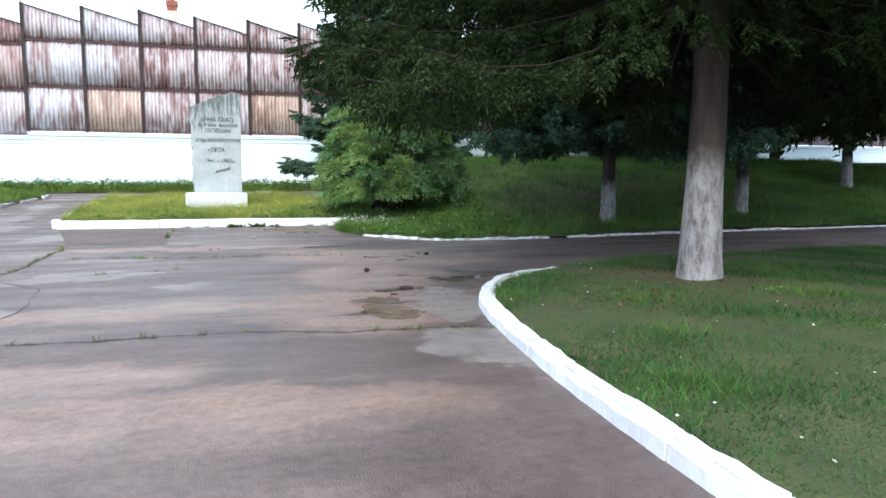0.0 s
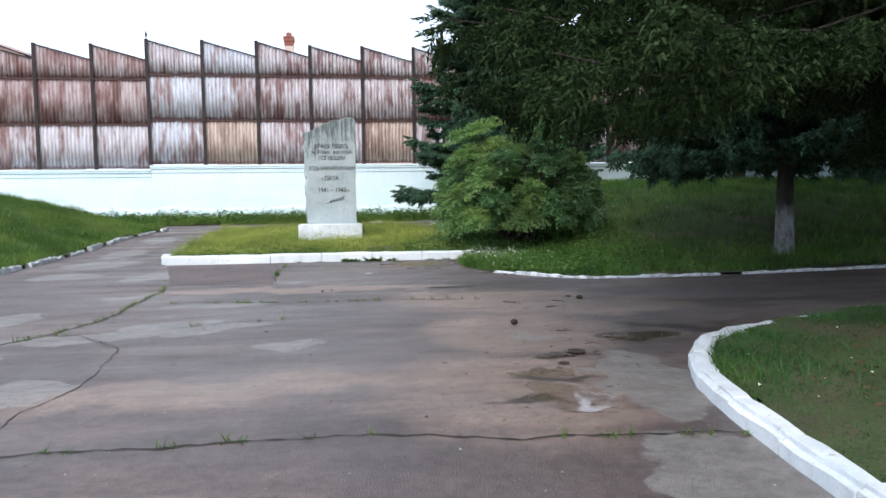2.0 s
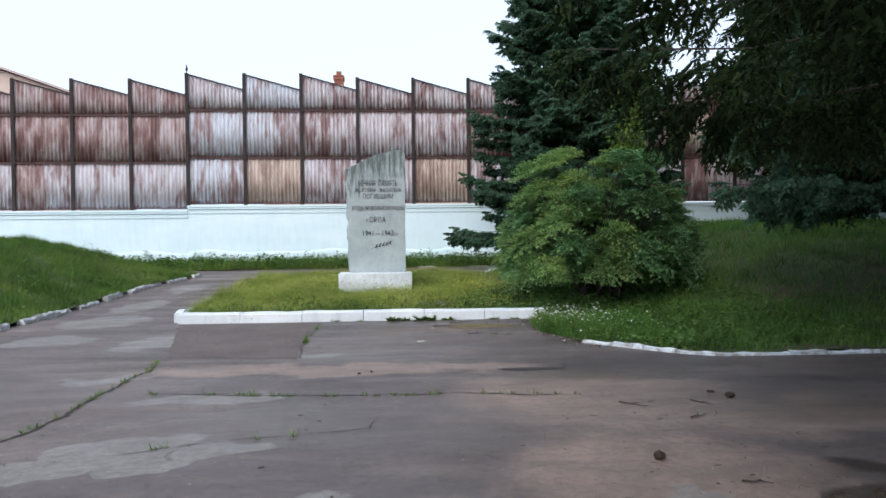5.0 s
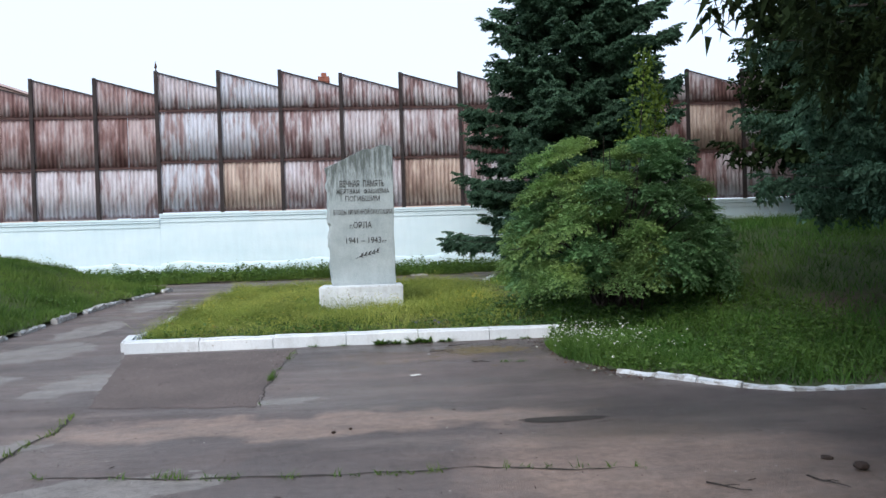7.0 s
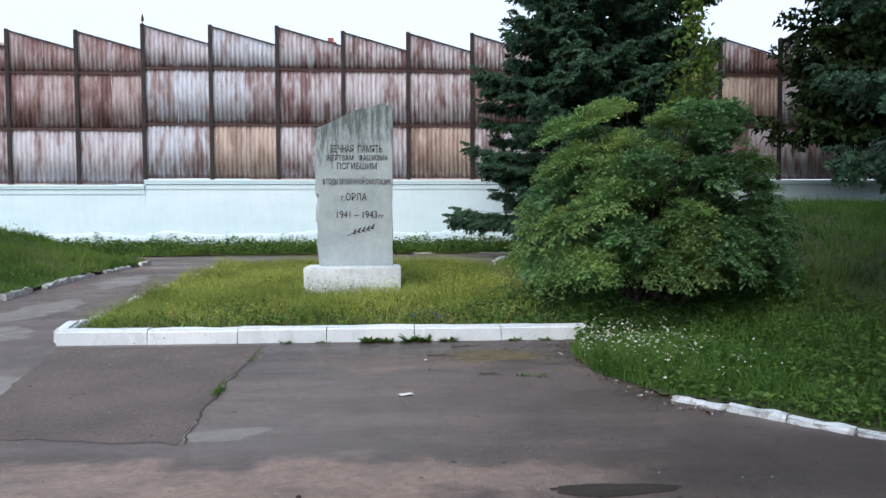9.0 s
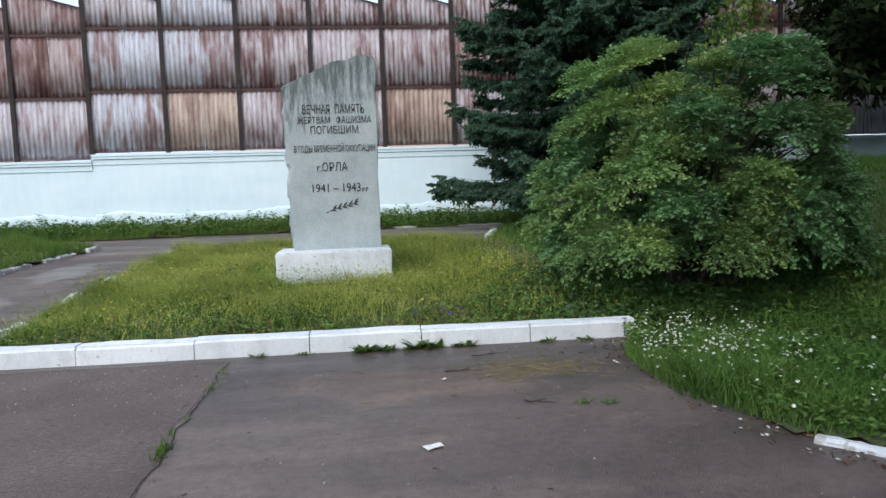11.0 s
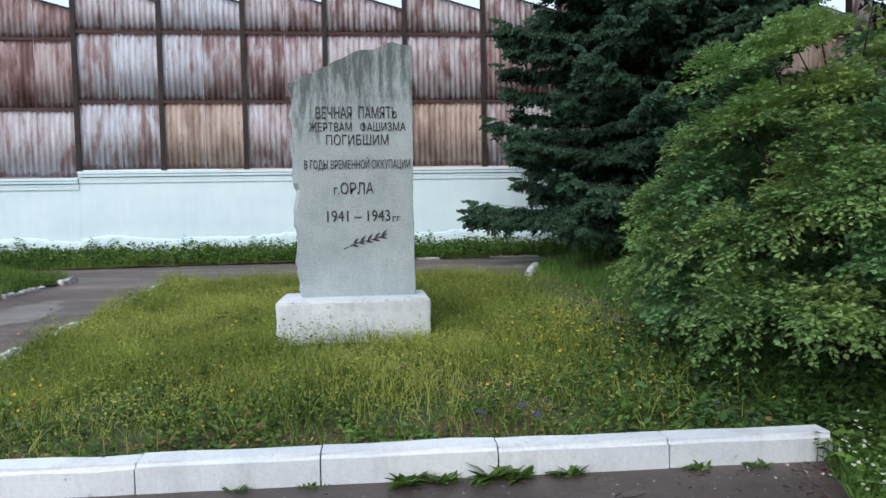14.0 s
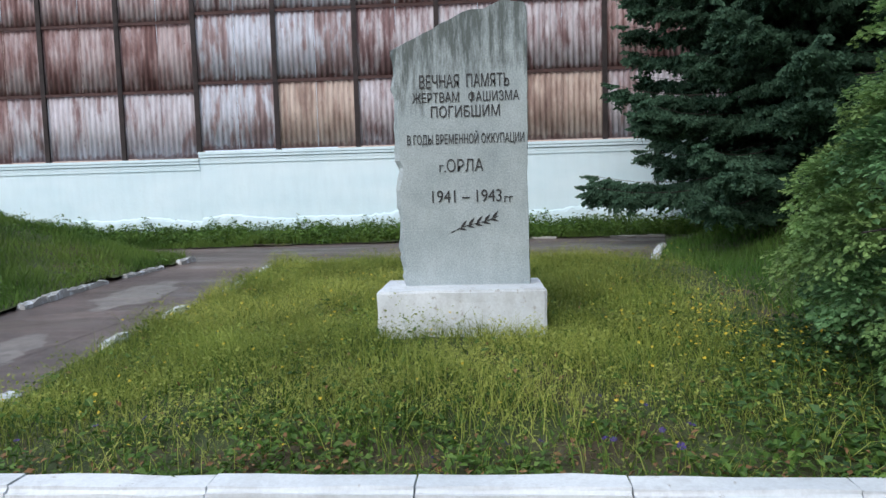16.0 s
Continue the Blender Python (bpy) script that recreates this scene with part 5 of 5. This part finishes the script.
lump("dirt_clod", 9.03, -22.35, 0.035, cone_brown, "dark brown clod of dirt on the asphalt", "clod", 1)
lump("dirt_clod", 10.21, -20.83, 0.04, cone_brown, "dark brown clod of dirt on the asphalt", "clod", 2, 0.6)
lump("dirt_clod", 9.22, -23.66, 0.075, cone_brown, "flat dark clod of wet dirt", "clod", 3, 0.13)
lump("dirt_clod", 9.0, -24.02, 0.04, cone_brown, "small flat dark clod of wet dirt", "clod", 4, 0.16)
lump("dirt_clod", 10.15, -20.6, 0.035, cone_brown, "small dark clod of dirt on the asphalt", "clod", 5, 0.25)

lump("dirt_clod", 7.1, -19.42, 0.018, cone_brown, "small dark clod of dirt on the asphalt", "clod", 6, 0.5)
lump("dirt_clod", 7.22, -19.34, 0.013, cone_brown, "small dark clod of dirt on the asphalt", "clod", 7, 0.6)


def twig(x, y, length, turn, seed):
    """A thin bent dry twig with one side shoot."""
    rnd = random.Random(seed)
    bm = bmesh.new()
    pts = [Vector(((k / 5 - 0.5) * length, rnd.uniform(-0.06, 0.06) * length, 0.007 + rnd.uniform(0, 0.006))) for k in range(6)]
    tube(bm, pts, [0.006 - 0.0008 * k for k in range(6)], 6)
    tube(bm, [pts[2], pts[2] + Vector((0.16 * length, 0.13 * length, 0.006)), pts[2] + Vector((0.28 * length, 0.18 * length, 0.004))], [0.004, 0.003, 0.0015], 5)
    ob = part("twig", bm, bark)
    ob.matrix_basis = pose(x, y, float(level(x, y)), 0, 0, turn)
    return tagged(ob, "thin dry brown twig lying on the asphalt", "twig", "twigs on the asphalt")


for k, (x, y, length, turn) in enumerate(((8.5, -15.25, 0.34, 12), (8.2, -15.74, 0.3, -4), (8.58, -16.64, 0.22, -22), (9.34, -20.98, 0.24, -46), (9.4, -22.8, 0.16, -22), (9.7, -21.4, 0.2, 30), (9.9, -21.0, 0.25, -60))):
    twig(x, y, length, turn, k)


def scrap(x, y, w, d, turn, material, label, name="paper_scrap", category="litter"):
    bm = bmesh.new()
    bmesh.ops.create_grid(bm, x_segments=4, y_segments=3, size=0.5)
    rnd = random.Random(int(x * 100))
    for v in bm.verts:
        v.co = Vector((v.co.x * w, v.co.y * d, 0.006 + rnd.uniform(0, 0.008)))
    r = bmesh.ops.extrude_face_region(bm, geom=bm.faces[:])
    for g in r["geom"]:
        if isinstance(g, bmesh.types.BMVert):
            g.co.z += 0.002
    ob = part(name, bm, material)
    ob.matrix_basis = pose(x, y, float(level(x, y)), 0, 0, turn)
    return tagged(ob, label, category)


scrap(7.80, -17.31, 0.11, 0.06, 25, paper, "crumpled white scrap of paper on the asphalt")
scrap(8.02, -15.95, 0.05, 0.02, 60, paper, "tiny white scrap on the asphalt")


def debris():
    rng = np.random.default_rng(12)
    V, F = [], []

    def stick(x, y, ln, a, w):
        k = len(V)
        dx, dy, nx, ny = math.cos(a) * ln / 2, math.sin(a) * ln / 2, -math.sin(a) * w, math.cos(a) * w
        z = float(level(x, y)) + 0.003
        V.extend([(x - dx - nx, y - dy - ny, z), (x + dx - nx, y + dy - ny, z), (x + dx + nx, y + dy + ny, z), (x - dx + nx, y - dy + ny, z), (x - dx, y - dy, z + w * 1.6), (x + dx, y + dy, z + w * 1.6)])
        F.extend([(k, k + 1, k + 5, k + 4), (k + 2, k + 3, k + 4, k + 5)])

    for cx, cy, sx, sy, m, ln, w in ((9.6, -21.6, 0.9, 0.8, 45, 0.045, 0.003), (9.2, -23.4, 0.5, 0.6, 80, 0.04, 0.003), (8.0, -22.0, 2.2, 2.0, 90, 0.03, 0.004), (7.5, -17.5, 1.8, 1.6, 80, 0.035, 0.003),
                                     (9.6, -15.2, 0.35, 0.25, 80, 0.04, 0.004), (6.0, -16.2, 1.2, 0.9, 60, 0.03, 0.003)):
        for _ in range(m):
            stick(rng.normal(cx, sx), min(rng.normal(cy, sy), -14.95), ln * rng.uniform(0.2, 1.4), rng.uniform(0, 3.14), w * rng.uniform(0.3, 1.0))
    tagged(mesh_np("ground_litter", V, F, cone_brown), "scattered twigs and needles on the asphalt", "litter", kind="stuff")
    V.clear()
    F.clear()
    for _ in range(520):
        stick(rng.normal(8.75, 0.27), min(rng.normal(-15.75, 0.16), -14.9), rng.uniform(0.03, 0.12), rng.normal(-0.4, 0.9), 0.0018)
    for _ in range(40):
        stick(rng.normal(8.6, 1.1), min(rng.normal(-16.2, 0.6), -14.95), rng.uniform(0.03, 0.16), rng.uniform(0, 3.14), 0.0025)
    tagged(mesh_np("cut_grass", V, F, straw), "heap of dried cut grass on the asphalt", "grass clippings", kind="stuff")


debris()


def grit():
    """Small chips of stone and crumbs lying on the asphalt."""
    rng = np.random.default_rng(77)
    for name, n, lo, hi, m, label in (("dark_grit", 800, 0.003, 0.007, cone_brown, "dark crumbs scattered on the asphalt"), ("pale_grit", 900, 0.003, 0.009, pale_chip, "pale stone chips scattered on the asphalt")):
        x, y = rng.uniform(3.8, 10.2, n), rng.uniform(-26.5, -14.95, n)
        near = rng.random(n) < 0.45
        y[near] = -14.95 - np.abs(rng.normal(0, 1.0, near.sum()))
        keep = ~inside(x, y, BANK_RIGHT) & ~inside(x, y, LAWN_NEAR)
        x, y = x[keep], y[keep]
        s = rng.uniform(lo, hi, len(x))
        tet = np.array([(-1, -0.7, 0), (1, -0.6, 0), (0.1, 1, 0), (0, 0, 0.9)], dtype=float)
        tri = np.array([(0, 1, 3), (1, 2, 3), (2, 0, 3)])
        a = rng.uniform(0, 6.28, len(x))
        c, q = np.cos(a)[:, None], np.sin(a)[:, None]
        vx = (tet[:, 0] * c - tet[:, 1] * q) * s[:, None] + x[:, None]
        vy = (tet[:, 0] * q + tet[:, 1] * c) * s[:, None] + y[:, None]
        vz = tet[:, 2] * s[:, None] + 0.002
        f = (np.arange(len(x))[:, None, None] * 4 + tri).reshape(-1, 3)
        tagged(mesh_np(name, np.stack([vx, vy, vz], -1).reshape(-1, 3), f, m), label, "grit", kind="stuff")


pale_chip = make_plain("pale stone chips", (0.25, 0.24, 0.22), (0.45, 0.43, 0.4), 30, 0.9, 0)
grit()


def weed(x, y, r, seed, z=0.0):
    """A rosette of long toothed leaves."""
    rng = np.random.default_rng(seed)
    n = 34
    a = rng.uniform(0, 6.28, n)
    up = rng.uniform(0.1, 1.4, n)
    pos = np.stack([0.02 * np.cos(a), 0.02 * np.sin(a), np.full(n, 0.005)], -1) + rng.normal(0, 0.03, (n, 3)) * [1, 0.5, 0]
    pos[:, 2] = 0.004
    dirs = np.stack([np.cos(a), np.sin(a) * 0.6, up], -1)
    rnd = random.Random(seed)
    shapes = []
    for _ in range(3):
        tri = []
        prev = None
        for k in range(6):
            s = k / 5
            w = 0.21 * math.sin(min(1, s + 0.12) * 3.0) * (1.0 if k % 2 else 0.7) + 0.01
            row = ((s, w, -0.3 * s * s), (s, -w, -0.3 * s * s))
            if prev:
                tri += [prev[0], prev[1], row[1], prev[0], row[1], row[0]]
            prev = row
        shapes.append(np.array(tri, dtype=np.float32))
    v, f = place_shapes(shapes, pos, dirs, np.tile([0.0, 0, 1.0], (n, 1)) + rng.normal(0, .2, (n, 3)), r * rng.uniform(0.35, 0.85, n), rng)
    v[:, 2] = np.maximum(v[:, 2], 0.002)
    ob = mesh_np("weed", v, f, weed_leaf)
    ob.location = (x, y, z)
    return tagged(ob, "green leafy weed at the foot of the kerb", "weed", "weeds at the kerb", "stuff")


for i, (x, y, r) in enumerate(((7.42, -14.84, 0.15), (7.62, -14.85, 0.13), (7.9, -14.84, 0.2), (8.04, -14.86, 0.16), (8.33, -14.86, 0.11), (6.5, -14.83, 0.06), (9.1, -14.88, 0.08), (9.45, -14.9, 0.07), (6.9, -14.84, 0.05), (8.84, -16.7, 0.045), (9.02, -16.74, 0.04))):
    weed(x, y, r, i)


# ---- far buildings behind the fence ----
def chimney():
    c = empty("chimney_house", 3.3, 30, 0)
    tagged(c, "distant low building with a brick chimney", "building")
    bm = bmesh.new()
    box(bm, -6, 16, 0.5, 9, -0.5, 11.6)
    part("wall", bm, pink_plaster, c)
    bm = bmesh.new()
    vs = box(bm, -6.4, 16.4, 0.1, 9.4, 11.6, 11.75)
    ridge = [v for v in vs if v.co.z > 11.7]
    for v in ridge:
        v.co.y = 4.75 + (v.co.y - 4.75) * 0.02
        v.co.z = 13.55
    part("roof", bm, roof_metal, c)
    bm = bmesh.new()
    box(bm, -0.35, 0.35, -0.0, 0.7, 11.7, 13.6)
    st = part("chimney", bm, pink_plaster, c, "plastered chimney base")
    bm = bmesh.new()
    for k in range(6):
        g = 0.0 if k < 3 else 0.06
        box(bm, -0.36 - g, 0.36 + g, -0.01 - g, 0.71 + g, 13.6 + k * 0.13, 13.715 + k * 0.13, 0.01)
    vs = box(bm, -0.2, 0.2, 0.15, 0.55, 14.38, 14.7, 0.03)
    part("chimney_stack", bm, red_brick, st, "red brick chimney top")


def gable_house():
    g = empty("gable_house", -20, 30, 0)
    tagged(g, "distant pink gabled house with a metal roof", "building")
    bm = bmesh.new()
    vs = [bm.verts.new(p) for p in ((-8, 0, -0.5), (3.4, 0, -0.5), (3.4, 0, 12.6), (-2.3, 0, 14.6), (-8, 0, 12.6))]
    f = bm.faces.new(vs)
    r = bmesh.ops.extrude_face_region(bm, geom=[f])
    for e in r["geom"]:
        if isinstance(e, bmesh.types.BMVert):
            e.co.y = 12
    bmesh.ops.recalc_face_normals(bm, faces=bm.faces[:])
    part("wall", bm, pink_plaster, g)
    for x0, z0, x1, z1 in ((-8.4, 12.5, -2.3, 14.68), (-2.3, 14.68, 3.9, 12.48)):
        bm = bmesh.new()
        a = [bm.verts.new(p) for p in ((x0, -0.5, z0), (x1, -0.5, z1), (x1, 12.5, z1), (x0, 12.5, z0))]
        f = bm.faces.new(a)
        r = bmesh.ops.extrude_face_region(bm, geom=[f])
        for e in r["geom"]:
            if isinstance(e, bmesh.types.BMVert):
                e.co.z += 0.16
        bmesh.ops.recalc_face_normals(bm, faces=bm.faces[:])
        part("roof", bm, roof_metal, g)


chimney()
gable_house()
